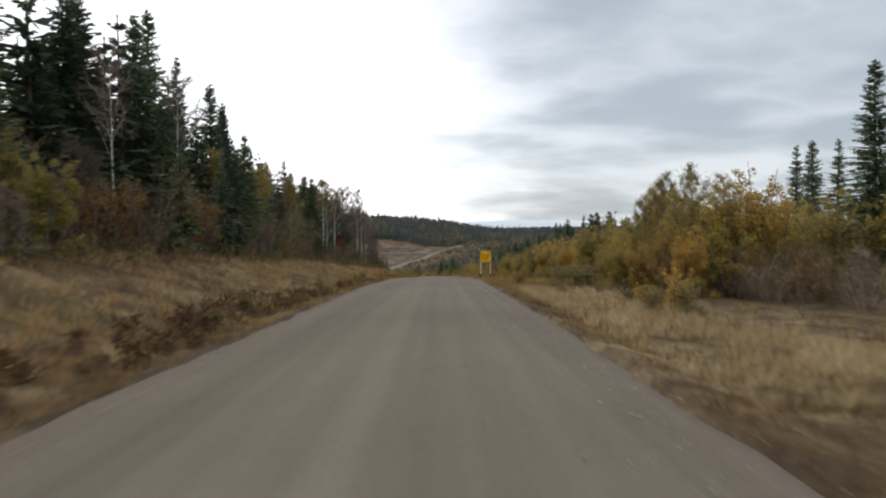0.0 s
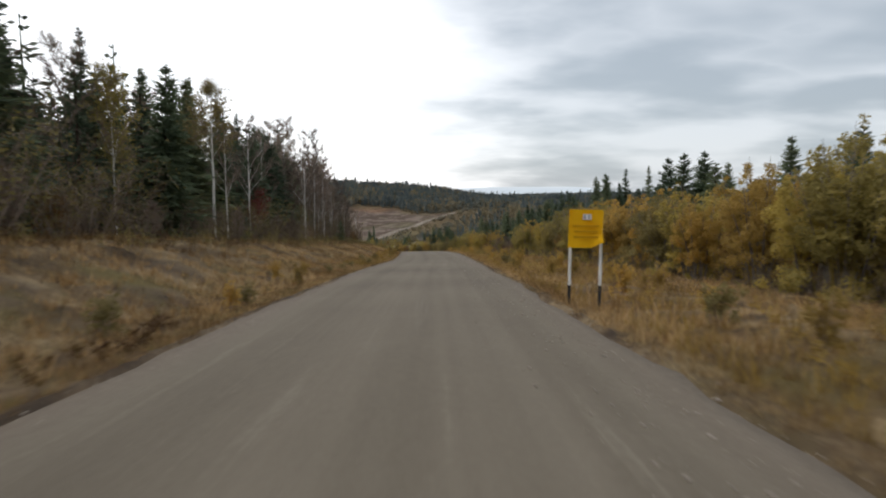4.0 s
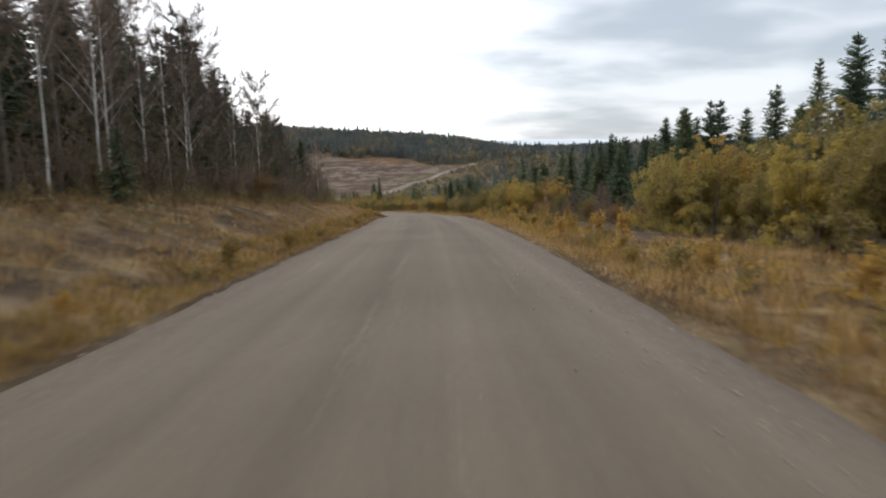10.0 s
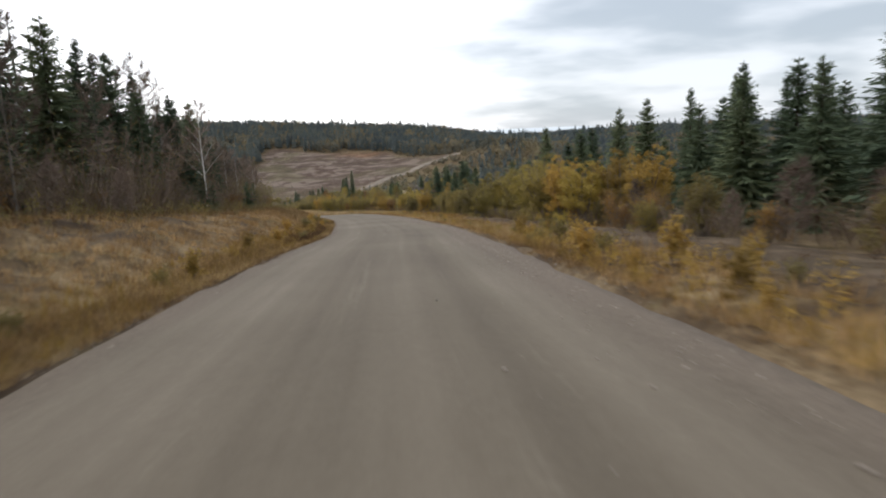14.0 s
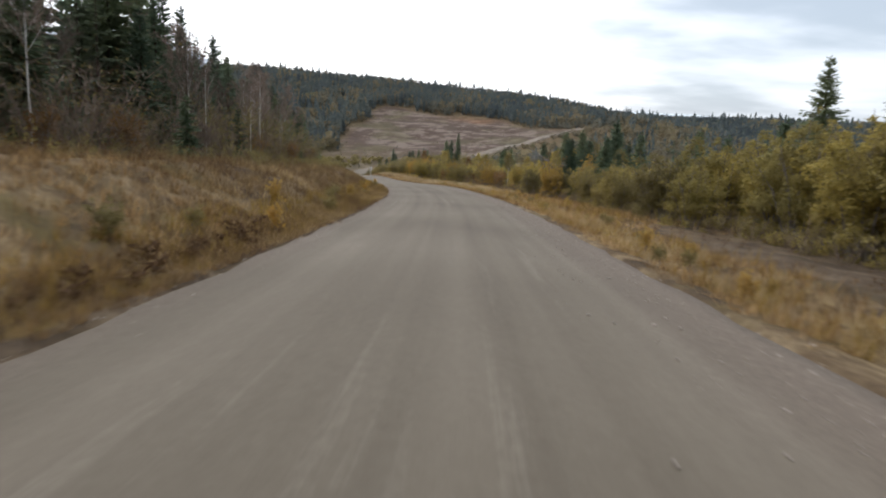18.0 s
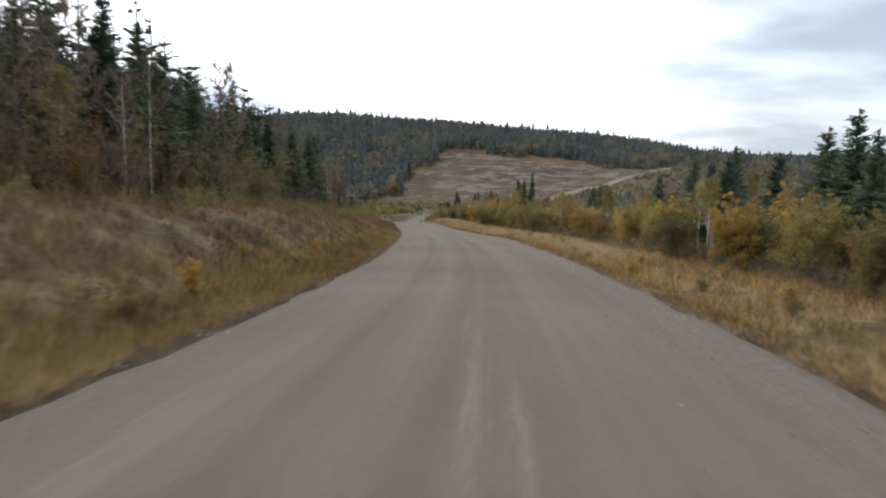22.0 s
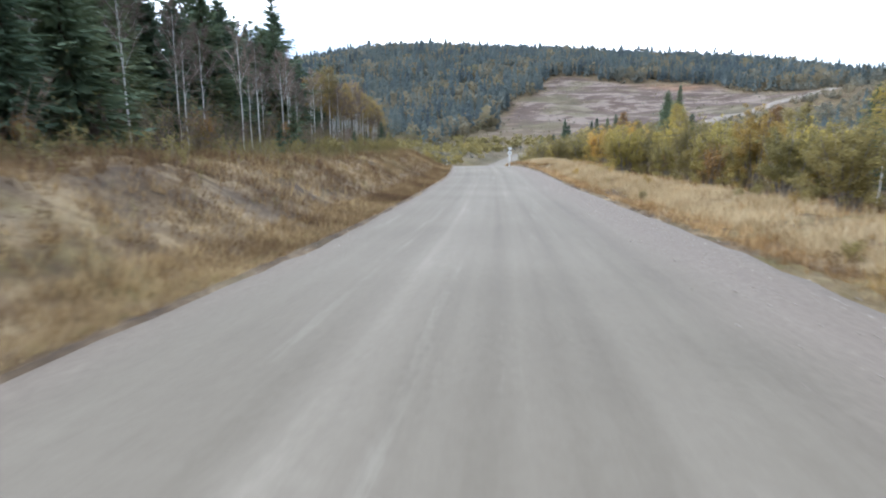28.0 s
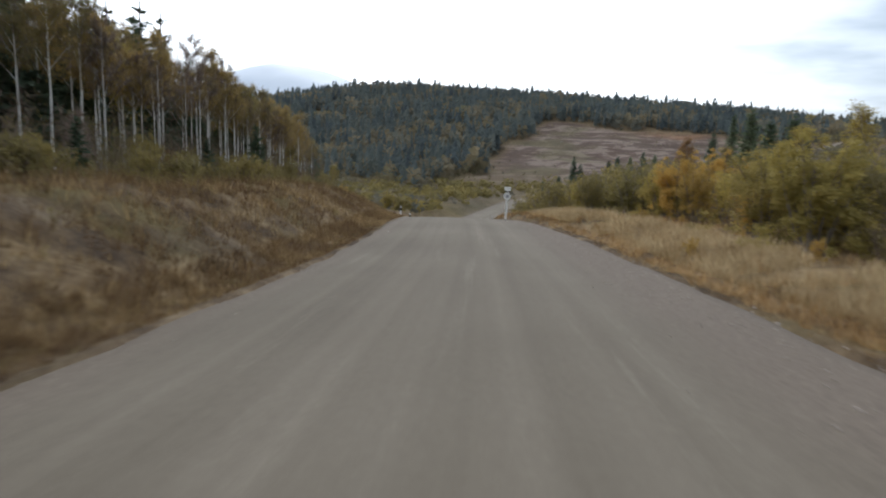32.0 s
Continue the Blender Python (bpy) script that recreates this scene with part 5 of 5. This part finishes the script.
joined_plants("willow_thicket", shrub_form(31, height=6, width=2.8, leaves=1900, leaf=0.21), 6.0, [M_BARK_GREY, M_LEAF_OLIVE], [(36, 100, 3.0, 31, 3, 6.5, 9.5), (78, 172, 3.2, 24, 2, 5.5, 7.4), (232, 294, 3.4, 22, 2.5, 3.6, 5.4), (316, 430, 3.0, 21, 2.5, 3.8, 5.2)], "dense olive-yellow willow thicket behind the first shrubs", "thicket")
joined_plants("brown_brush_east", brush_form(43, leaves=2), 4.0, [M_BRUSH, M_BRUSH_LEAF], [(30, 110, 1.0, 21, 2.5, 2.0, 4.0), (60, 150, 1.2, 16.2, 1.2, 1.0, 2.2), (150, 175, 1.4, 17.4, 0.8, 1.0, 2.0), (174, 235, 0.8, 18.5, 2.0, 1.2, 3.0), (230, 430, 1.4, 15.6, 1.2, 1.0, 2.2)], "brown half-bare brush along the willow thicket", "thicket")
row(95, 190, 6.0, 33, 4.0, ["spruce_d", "spruce_c", "spruce_d"], 0.75, 0.95)
row(185, 262, 5.0, 29, 3.0, ["spruce_d", "spruce_c", "spruce_d"], 0.7, 0.9)
row(262, 420, 7.0, 30, 4.0, ["spruce_d", "birch_olive", "spruce_d"], 0.6, 0.8)
# the rise beyond the bend: scrub in front, a line of spruces behind
for k in range(20):
    x, y = rand.uniform(-58, 20), rand.uniform(414, 432)
    if float(side_of(x, y)) > 8.5:
        s = rand.uniform(0.6, 0.85)
        plants.put(rand.choice(["willow_a", "willow_b", "willow_c"]), x, y, s, s * rand.uniform(0.9, 1.1))
joined_plants("rise_thicket", shrub_form(32, height=6, width=2.8, leaves=800, leaf=0.27), 6.0, [M_BARK_GREY, M_LEAF_DULL], [(412, 470, 2.4, 12.5, 3, 3.8, 5.2), (414, 480, 2.6, 21, 4, 4.4, 5.8), (410, 475, 2.6, 32, 5, 4.6, 6.4), (400, 465, 2.6, 46, 7, 5, 7)], "olive willow thicket on the rise beyond the bend", "thicket")
joined_plants("brown_rise_thicket", shrub_form(33, height=6, width=2.6, leaves=700, leaf=0.27), 6.0, [M_BARK_GREY, M_LEAF_BROWN], [(416, 470, 4.0, 14, 4, 3.4, 4.8), (412, 478, 3.6, 26, 6, 4.2, 5.6), (400, 465, 3.4, 44, 9, 4.6, 6.4)], "brownish willow thicket on the rise beyond the bend", "thicket")
for k in range(2, 46):
    x, y = -78 + k * 2.7 + jit(1.0), 488 + jit(8)
    s = rand.uniform(0.62, 0.82) if k < 11 else rand.uniform(0.45, 0.65)
    kinds = ["spruce_d", "spruce_d", "spruce_c"] if k < 20 else ["spruce_d", "birch_rust", "birch_olive", "willow_b"]
    plants.put(rand.choice(kinds), x, y, s * 0.85, s)
plants.put("spruce_a", -39, 484, 0.85, 0.9)
# clumps of white birch trunks at the edge of the last wood, and green bushes at their foot
for yy in (386.5, 390, 393.5, 397, 401, 405.5, 411, 417):
    for k in range(3):
        x, yp = beside(yy + jit(0.7), -16.6 + jit(0.9))
        s = rand.uniform(0.46, 0.6)
        plants.put(("birch_thin", "birch_gold", "birch_thin")[k], x, yp, s * 1.2, s)
row(362, 412, 1.7, -14.2, 1.0, ["weed_olive", "weed_olive", "willow_b", "weed_olive"], 0.3, 0.42)
row(360, 404, 1.3, -13.6, 1.6, ["weed_olive"], 0.8, 1.5)
plants.put("spruce_c", -42.5, 486, 0.9, 0.95)
# scrub on the low ground to the west
for k in range(34):
    y = rand.uniform(428, 520)
    x, y = beside(y, -rand.uniform(9, 34))
    s = rand.uniform(0.35, 0.7)
    plants.put(rand.choice(["willow_a", "willow_b", "willow_c"]), x, y, s, s)

# ---- verge saplings ----
row(51, 60, 0.8, 10.4, 1.1, ["weed_olive"], 1.2, 1.8)
row(24, 33, 1.6, 8.8, 1.2, ["weed_olive", "weed_gold"], 0.7, 1.2)
row(36, 50, 2.4, 8.0, 1.2, ["weed_olive"], 0.5, 0.9)
row(200, 330, 6.0, 7.0, 1.4, ["weed_gold", "weed_olive"], 0.35, 0.7)
row(50, 125, 3.4, 7.4, 1.8, ["weed_gold", "weed_olive", "weed_gold"], 0.5, 1.15)
row(125, 205, 1.7, 7.6, 1.9, ["weed_gold", "weed_olive", "weed_gold"], 0.45, 1.1)
row(205, 300, 4.0, 7.6, 1.2, ["weed_gold", "weed_olive", "weed_olive"], 0.3, 0.65)
row(262, 395, 5.0, 10.0, 2.0, ["weed_gold", "weed_olive"], 0.4, 0.7)
row(20, 300, 5.0, -6.4, 0.9, ["weed_olive", "weed_gold"], 0.4, 0.8)
joined_plants("withered_weeds", weed_form(27, width=0.45), 1.0, [M_TWIG, M_WITHERED], [(5, 430, 0.3, -10, 4.0, 0.15, 0.4), (250, 430, 0.12, -9.5, 3.5, 0.2, 0.55), (0, 110, 0.4, -7.0, 1.2, 0.15, 0.4), (20, 430, 0.7, 10.5, 3.5, 0.25, 0.65), (5, 430, 0.3, -13.2, 1.4, 0.3, 0.8)], "withered red-brown weeds on the banks")
joined_plants("broad_leaved_weeds", weed_form(30, leaves=40, width=0.5, leaf=0.2), 1.0, [M_TWIG, M_WITHERED], [(2, 34, 0.22, -6.7, 1.1, 0.3, 0.75), (34, 62, 0.5, -6.2, 0.7, 0.25, 0.6), (205, 232, 0.5, -5.9, 0.5, 0.3, 0.7)], "dark withered broad-leaved weeds beside the road")
joined_plants("green_weeds", weed_form(28, leaves=40), 1.0, [M_TWIG, M_LEAF_DULL], [(5, 430, 0.5, -13.6, 1.8, 0.35, 1.0), (0, 110, 0.8, -7.5, 1.5, 0.2, 0.5), (240, 430, 0.32, -12.3, 2.4, 0.3, 1.0), (250, 430, 0.6, -9.5, 2.5, 0.2, 0.5), (100, 240, 0.7, -12.8, 1.8, 0.3, 0.7), (0, 120, 0.7, 11, 4, 0.25, 0.6)], "yellow-green weeds along the forest edge")
joined_plants("golden_weeds", weed_form(29, leaves=44, leaf=0.09), 1.0, [M_TWIG, M_LEAF_GOLD], [(110, 205, 0.5, 6.8, 1.4, 0.4, 1.1), (50, 110, 1.0, 7.5, 2.0, 0.4, 0.9), (232, 330, 1.0, 7.0, 1.6, 0.3, 0.8)], "tall golden weeds on the verge")


# ---- dry grass on the verges ----
def tuft():
    fm = Form()
    rng = np.random.default_rng(9)
    for k in range(11):
        a = rng.uniform(0, 6.28)
        base = np.array([np.cos(a), np.sin(a), 0]) * rng.uniform(0, 0.25)
        tip = base + np.array([np.cos(a), np.sin(a), 0]) * rng.uniform(0.05, 0.55) + np.array([0, 0, rng.uniform(0.45, 1.0)])
        w = np.array([-np.sin(a), np.cos(a), 0]) * 0.018
        fm.tri(base + w, base - w, tip)
    return np.array(fm.v), np.array(fm.f)


def grass(name, side, d0, d1, y0, y1, n, h0, h1, mat, label, power=1.4, least=-0.3):
    yy = g.uniform(y0, y1, n)
    d = d0 + (d1 - d0) * g.random(n) ** power
    uu = np.where(side < 0, -left_width(yy) - d, right_width(yy) + d)
    a = road_turn(yy)
    x, y = road_x(yy) + uu * np.cos(a), yy - uu * np.sin(a)
    k = cover(x, y) + g.normal(0, 0.3, n) > least
    x, y, d = x[k], y[k], d[k]
    n = len(x)
    h = g.uniform(h0, h1, n) * np.clip(0.5 + 0.4 * d, 0.5, 1.0)
    tv, tf = tuft()
    v, f = scattered(tv, tf, np.stack([x, y, land(x, y) - 0.03], 1), g.uniform(0, 6.28, n), h * 0.9 + 0.15, h, g.normal(0, 0.18, (n, 2)))
    return tagged(new(name, mesh_of(name, v, f, mat)), label, "grass", kind="stuff")


grass("dry_grass_west", -1, 0.0, 12, -8, 235, 24000, 0.18, 0.5, M_GRASS, "dry golden-brown grass on the bank")
grass("brown_grass_west", -1, 0.0, 12, 225, 425, 20000, 0.18, 0.5, M_GRASS_BROWN, "dry brown and straw-coloured grass on the bank")
grass("brown_grass_east", 1, 0.0, 13, -8, 62, 4600, 0.2, 0.55, M_GRASS_BROWN, "brown and straw-coloured grass in the meadow beside the road")
grass("dry_grass_east", 1, 0.0, 13, 58, 425, 23000, 0.22, 0.65, M_GRASS, "tall dry straw-coloured grass beside the road")
grass("weeds_east", 1, 0.5, 8, 40, 330, 3600, 0.35, 0.8, M_WEED, "yellowing weeds along the verge")
grass("weeds_west", -1, 0.2, 2.6, 100, 310, 5000, 0.25, 0.55, M_WEED, "yellowing weeds at the foot of the bank")


grass("tall_grass_crest", -1, 2.5, 11.0, 235, 425, 6500, 0.3, 0.65, M_GRASS_BROWN, "taller brown grass along the top of the bank", 1.0)
grass("edge_tufts_west", -1, -0.1, 0.9, -8, 425, 12000, 0.16, 0.42, M_GRASS_BROWN, "short brown tufts at the edge of the road", 1.0)
grass("foot_grass_west", -1, -0.1, 1.7, 160, 425, 15000, 0.2, 0.48, M_GRASS_BROWN, "brown grass at the foot of the bank", 1.0, -0.9)
grass("edge_weeds_west", -1, 0.0, 0.7, -8, 425, 2600, 0.16, 0.4, M_LEAF_DULL, "short dull green weeds at the edge of the road", 1.0)
grass("edge_tufts_east", 1, -0.15, 0.7, -8, 425, 6000, 0.14, 0.4, M_GRASS_BROWN, "short brown tufts at the edge of the shoulder", 1.0)
grass("straw_east", 1, 2.0, 6.5, 290, 425, 13000, 0.4, 0.75, M_STRAW, "pale straw beside the road", 1.0, 0.05)
grass("straw_east_middle", 1, 1.0, 3.4, 200, 300, 4200, 0.25, 0.5, M_STRAW, "pale straw along the verge", 1.0, 0.0)
grass("straw_east_south", 1, 1.0, 7.0, 10, 45, 3200, 0.3, 0.6, M_STRAW, "pale straw in the meadow beside the road", 1.0, 0.1)
grass("straw_west", -1, 1.5, 7.0, 30, 190, 9500, 0.15, 0.35, M_STRAW, "pale flattened straw on the bank", 1.0, 0.3)


# ---- stones ----
def stone_form(seed):
    rng = np.random.default_rng(seed)
    bm = bmesh.new()
    bmesh.ops.create_icosphere(bm, subdivisions=2, radius=0.5)
    for v in bm.verts:
        v.co *= 1 + 0.35 * noise.noise(v.co * 2.2 + Vector((seed, 0, 0)))
        v.co.z *= 0.6
    me = bpy.data.meshes.new("stone")
    bm.to_mesh(me)
    bm.free()
    me.materials.append(M_STONE)
    return me


STONES = [stone_form(k) for k in range(4)]


def put_stone(y, u, size):
    x, yp = beside(y, u)
    z = float(road_z(y)) + 0.02 if -left_width(y) < u < right_width(y) else float(land(x, yp))
    ob = new("stone", rand.choice(STONES))
    ob.matrix_basis = Matrix.Translation((x, yp, z + size * 0.1)) @ Matrix.Rotation(rand.uniform(0, 6.28), 4, "Z") @ Matrix.Diagonal((size, size * rand.uniform(0.7, 1), size, 1))
    return tagged(ob, "rough grey stone lying on the gravel shoulder", "stone", "stones beside the road")


for k in range(44):
    y = rand.uniform(15, 400)
    put_stone(y, float(right_width(y)) - abs(rand.gauss(0, 0.5)) + 0.15 if rand.random() < 0.65 else -float(left_width(y)) + rand.uniform(-1.5, 0.3), rand.uniform(0.04, 0.08))


def loose_gravel():
    """Loose stones that wheels have thrown to the shoulders."""
    bm = bmesh.new()
    bmesh.ops.create_icosphere(bm, subdivisions=1, radius=0.5)
    base = np.array([(v.co.x * 1.1, v.co.y * 0.9, v.co.z * 0.6) for v in bm.verts])
    tri = np.array([[v.index for v in f.verts] for f in bm.faces])
    bm.free()
    n = 9500
    y = g.uniform(0, 420, n)
    right = g.random(n) < 0.78
    u = np.where(right, right_width(y) - np.abs(g.normal(0, 1.15, n)), -left_width(y) + np.abs(g.normal(0, 0.35, n)))
    a = road_turn(y)
    t = (u + left_width(y)) / (left_width(y) + right_width(y))
    z = road_z(y) - 0.06 + 0.10 * (1 - (2 * t - 1) ** 2) + 0.012
    v, f = scattered(base, tri, np.stack([road_x(y) + u * np.cos(a), y - u * np.sin(a), z], 1), g.uniform(0, 6.28, n), g.gamma(2.0, 0.010, n) + 0.016)
    return tagged(new("loose_gravel", mesh_of("loose_gravel", v, f, M_STONE)), "loose grey stones along the road's shoulders", "gravel", kind="stuff")


loose_gravel()


# ---- a dead tree among the shrubs ----
def build_dead_tree(x, y):
    rng = np.random.default_rng(8)
    fm = Form()
    line = [np.array(p, float) for p in ((0, 0, -0.3), (0.15, 0, 1.2), (-0.25, 0.1, 2.4), (-0.9, 0.2, 3.3), (-1.7, 0.1, 3.8))]
    fm.tube(line, [0.17, 0.14, 0.11, 0.07, 0.02], 7)
    limbs = Form()
    for k in range(11):
        i = int(rng.integers(1, 4))
        p = line[i] + (line[i + 1] - line[i]) * rng.random()
        d = unit(np.array([rng.normal(0, 1), rng.normal(0, 0.5), rng.uniform(-0.2, 0.8)]))
        l = rng.uniform(0.9, 2.2)
        limbs.tube([p, p + d * l * 0.5 + rng.normal(0, 0.12, 3), p + d * l + np.array([0, 0, rng.uniform(-0.4, 0.3)])], [0.05, 0.035, 0.01], 5)
        for q in range(5):
            s = p + d * l * rng.uniform(0.3, 1.0)
            limbs.tube([s, s + unit(rng.normal(0, 1, 3)) * rng.uniform(0.3, 0.8)], [0.018, 0.005], 3)
    root = tree_thing("dead_tree", "twisted grey dead tree among the shrubs", "tree", "", [("trunk", fm.mesh("dead_trunk", M_DEADWOOD, True), ""), ("branchwork", limbs.mesh("dead_limbs", M_DEADWOOD, True), "bare crooked limbs")])
    root.matrix_basis = spot(x, y, 0.3, 1.6)
    return root


build_dead_tree(-2.2, 314.6)
for x, y, h in ((-0.4, 320, 9.4), (-3.6, 319, 7), (2.4, 291, 8.4), (3.4, 287, 6.4)):
    plants.put("spruce_d", x, y, h / 12.5, h / 12.5)


# ---- the road sign and the marker posts ----
def box_mesh(name, size, mat, bevel=0.006):
    bm = bmesh.new()
    bmesh.ops.create_cube(bm, size=1.0)
    for v in bm.verts:
        v.co = Vector((v.co.x * size[0], v.co.y * size[1], v.co.z * size[2]))
    if bevel:
        bmesh.ops.bevel(bm, geom=list(bm.edges), offset=bevel, segments=2, affect="EDGES")
    me = bpy.data.meshes.new(name)
    bm.to_mesh(me)
    bm.free()
    me.materials.append(mat)
    return me


def tube_mesh(name, radius, height, mat, sides=16):
    bm = bmesh.new()
    bmesh.ops.create_cone(bm, cap_ends=True, segments=sides, radius1=radius, radius2=radius, depth=height)
    bmesh.ops.bevel(bm, geom=[e for e in bm.edges if abs(e.verts[0].co.z - e.verts[1].co.z) < 1e-6], offset=radius * 0.2, segments=2, affect="EDGES")
    me = bpy.data.meshes.new(name)
    bm.to_mesh(me)
    bm.free()
    me.materials.append(mat)
    return me


def at(ob, x, y, z, turn=0.0):
    ob.matrix_basis = Matrix.Translation((x, y, z)) @ Matrix.Rotation(turn, 4, "Z")
    return ob


def build_sign():
    root = new("road_sign")
    x, y = 4.08, 65.2
    root.matrix_basis = pose(x, y, float(land(x, y)), 0, 1.2, -4)
    for k, px in enumerate((-0.42, 0.46)):
        low, high = (-0.25, 0.62) if k == 0 else (-0.45, 0.62)
        at(part("post_foot", tube_mesh("post_foot", 0.047, high - low, M_BLACK), root, "black-painted foot of the post"), px, 0.05, (low + high) / 2)
        at(part("post", tube_mesh("post", 0.045, 2.2, M_WHITE), root, "white-painted steel post"), px, 0.05, 0.62 + 1.1)
    bm = bmesh.new()
    bmesh.ops.create_grid(bm, x_segments=12, y_segments=14, size=0.5)
    for v in bm.verts:
        w = v.co.copy()
        sag = 0.02 * math.sin(w.x * 5 + 1) + 0.03 * max(0, -w.y) * math.sin(w.x * 9)
        corner = max(0, w.x - 0.18) * max(0, -0.15 - w.y)
        v.co = Vector((w.x * 0.98 + 0.02 * w.y, -0.02 + sag - corner * 2.2, 2.28 + w.y * 1.1 + corner * 1.6))
    me = bpy.data.meshes.new("panel")
    bmesh.ops.solidify(bm, geom=list(bm.faces), thickness=0.006)
    bm.to_mesh(me)
    bm.free()
    me.materials.append(M_YELLOW)
    panel = part("panel", me, root, "bent yellow sheet with a torn lower corner")
    at(part("white_field", box_mesh("white_field", (0.24, 0.008, 0.16), M_WHITE, 0.002), panel, "small white field with grey bars"), 0.02, -0.075, 2.62)
    for px in (-0.06, 0.06):
        at(part("grey_bar", box_mesh("grey_bar", (0.05, 0.006, 0.13), M_STEEL, 0.001), panel), 0.02 + px, -0.083, 2.62)
    for pz, w in ((2.36, 0.74), (2.20, 0.66), (2.04, 0.70)):
        at(part("text_bar", box_mesh("text_bar", (w, 0.006, 0.055), M_INK, 0.001), panel), 0.0, -0.072, pz)
    return tagged(root, "bent yellow road sign on two white posts", "road sign")


def build_km_post():
    root = new("marker_post")
    x, y = -55.5, 410.05
    root.matrix_basis = pose(x, y, float(land(x, y)), 0, 1.5, 22)
    at(part("pole", tube_mesh("pole", 0.08, 2.9, M_WHITE), root, "white-painted pole"), 0, 0, 1.3)
    at(part("foot", tube_mesh("foot", 0.086, 0.35, M_BLACK), root, "black-painted foot"), 0, 0, 0.15)
    disc = part("disc", tube_mesh("disc", 0.28, 0.02, M_WHITE, 28), root, "round white plate")
    disc.matrix_basis = pose(0, -0.1, 2.15, 90, 0, 0)
    hole = part("dark_field", tube_mesh("dark_field", 0.13, 0.01, M_STEEL, 24), disc, "grey field in the middle of the plate")
    hole.matrix_basis = pose(0, 0, 0.016)
    at(part("plate", box_mesh("plate", (0.5, 0.03, 0.3), M_WHITE), root, "small white plate on top"), 0, -0.1, 2.75)
    at(part("bracket", box_mesh("bracket", (0.5, 0.04, 0.06), M_BLACK, 0.003), root, "dark clamp between the plates"), 0, -0.07, 2.5)
    return tagged(root, "tall white marker post with round and square plates", "marker post")


def build_delineator(y, u):
    root = new("delineator_post")
    x, yp = beside(y, u)
    root.matrix_basis = pose(x, yp, max(float(land(x, yp)), float(road_z(y)) - 0.4), 0, 0, math.degrees(-float(road_turn(y))))
    body = at(part("body", box_mesh("delineator_body", (0.14, 0.10, 1.15), M_WHITE, 0.015), root, "white plastic body"), 0, 0, 0.5)
    at(part("band", box_mesh("delineator_band", (0.146, 0.106, 0.22), M_BLACK, 0.004), body, "dark slanted band"), 0, 0, 0.28)
    return tagged(root, "white roadside delineator post with a dark band", "post", "delineator posts")


build_sign()
build_km_post()
for y, u in ((417, -5.3), (440, -5.6), (441, 5.0)):
    build_delineator(y, u)
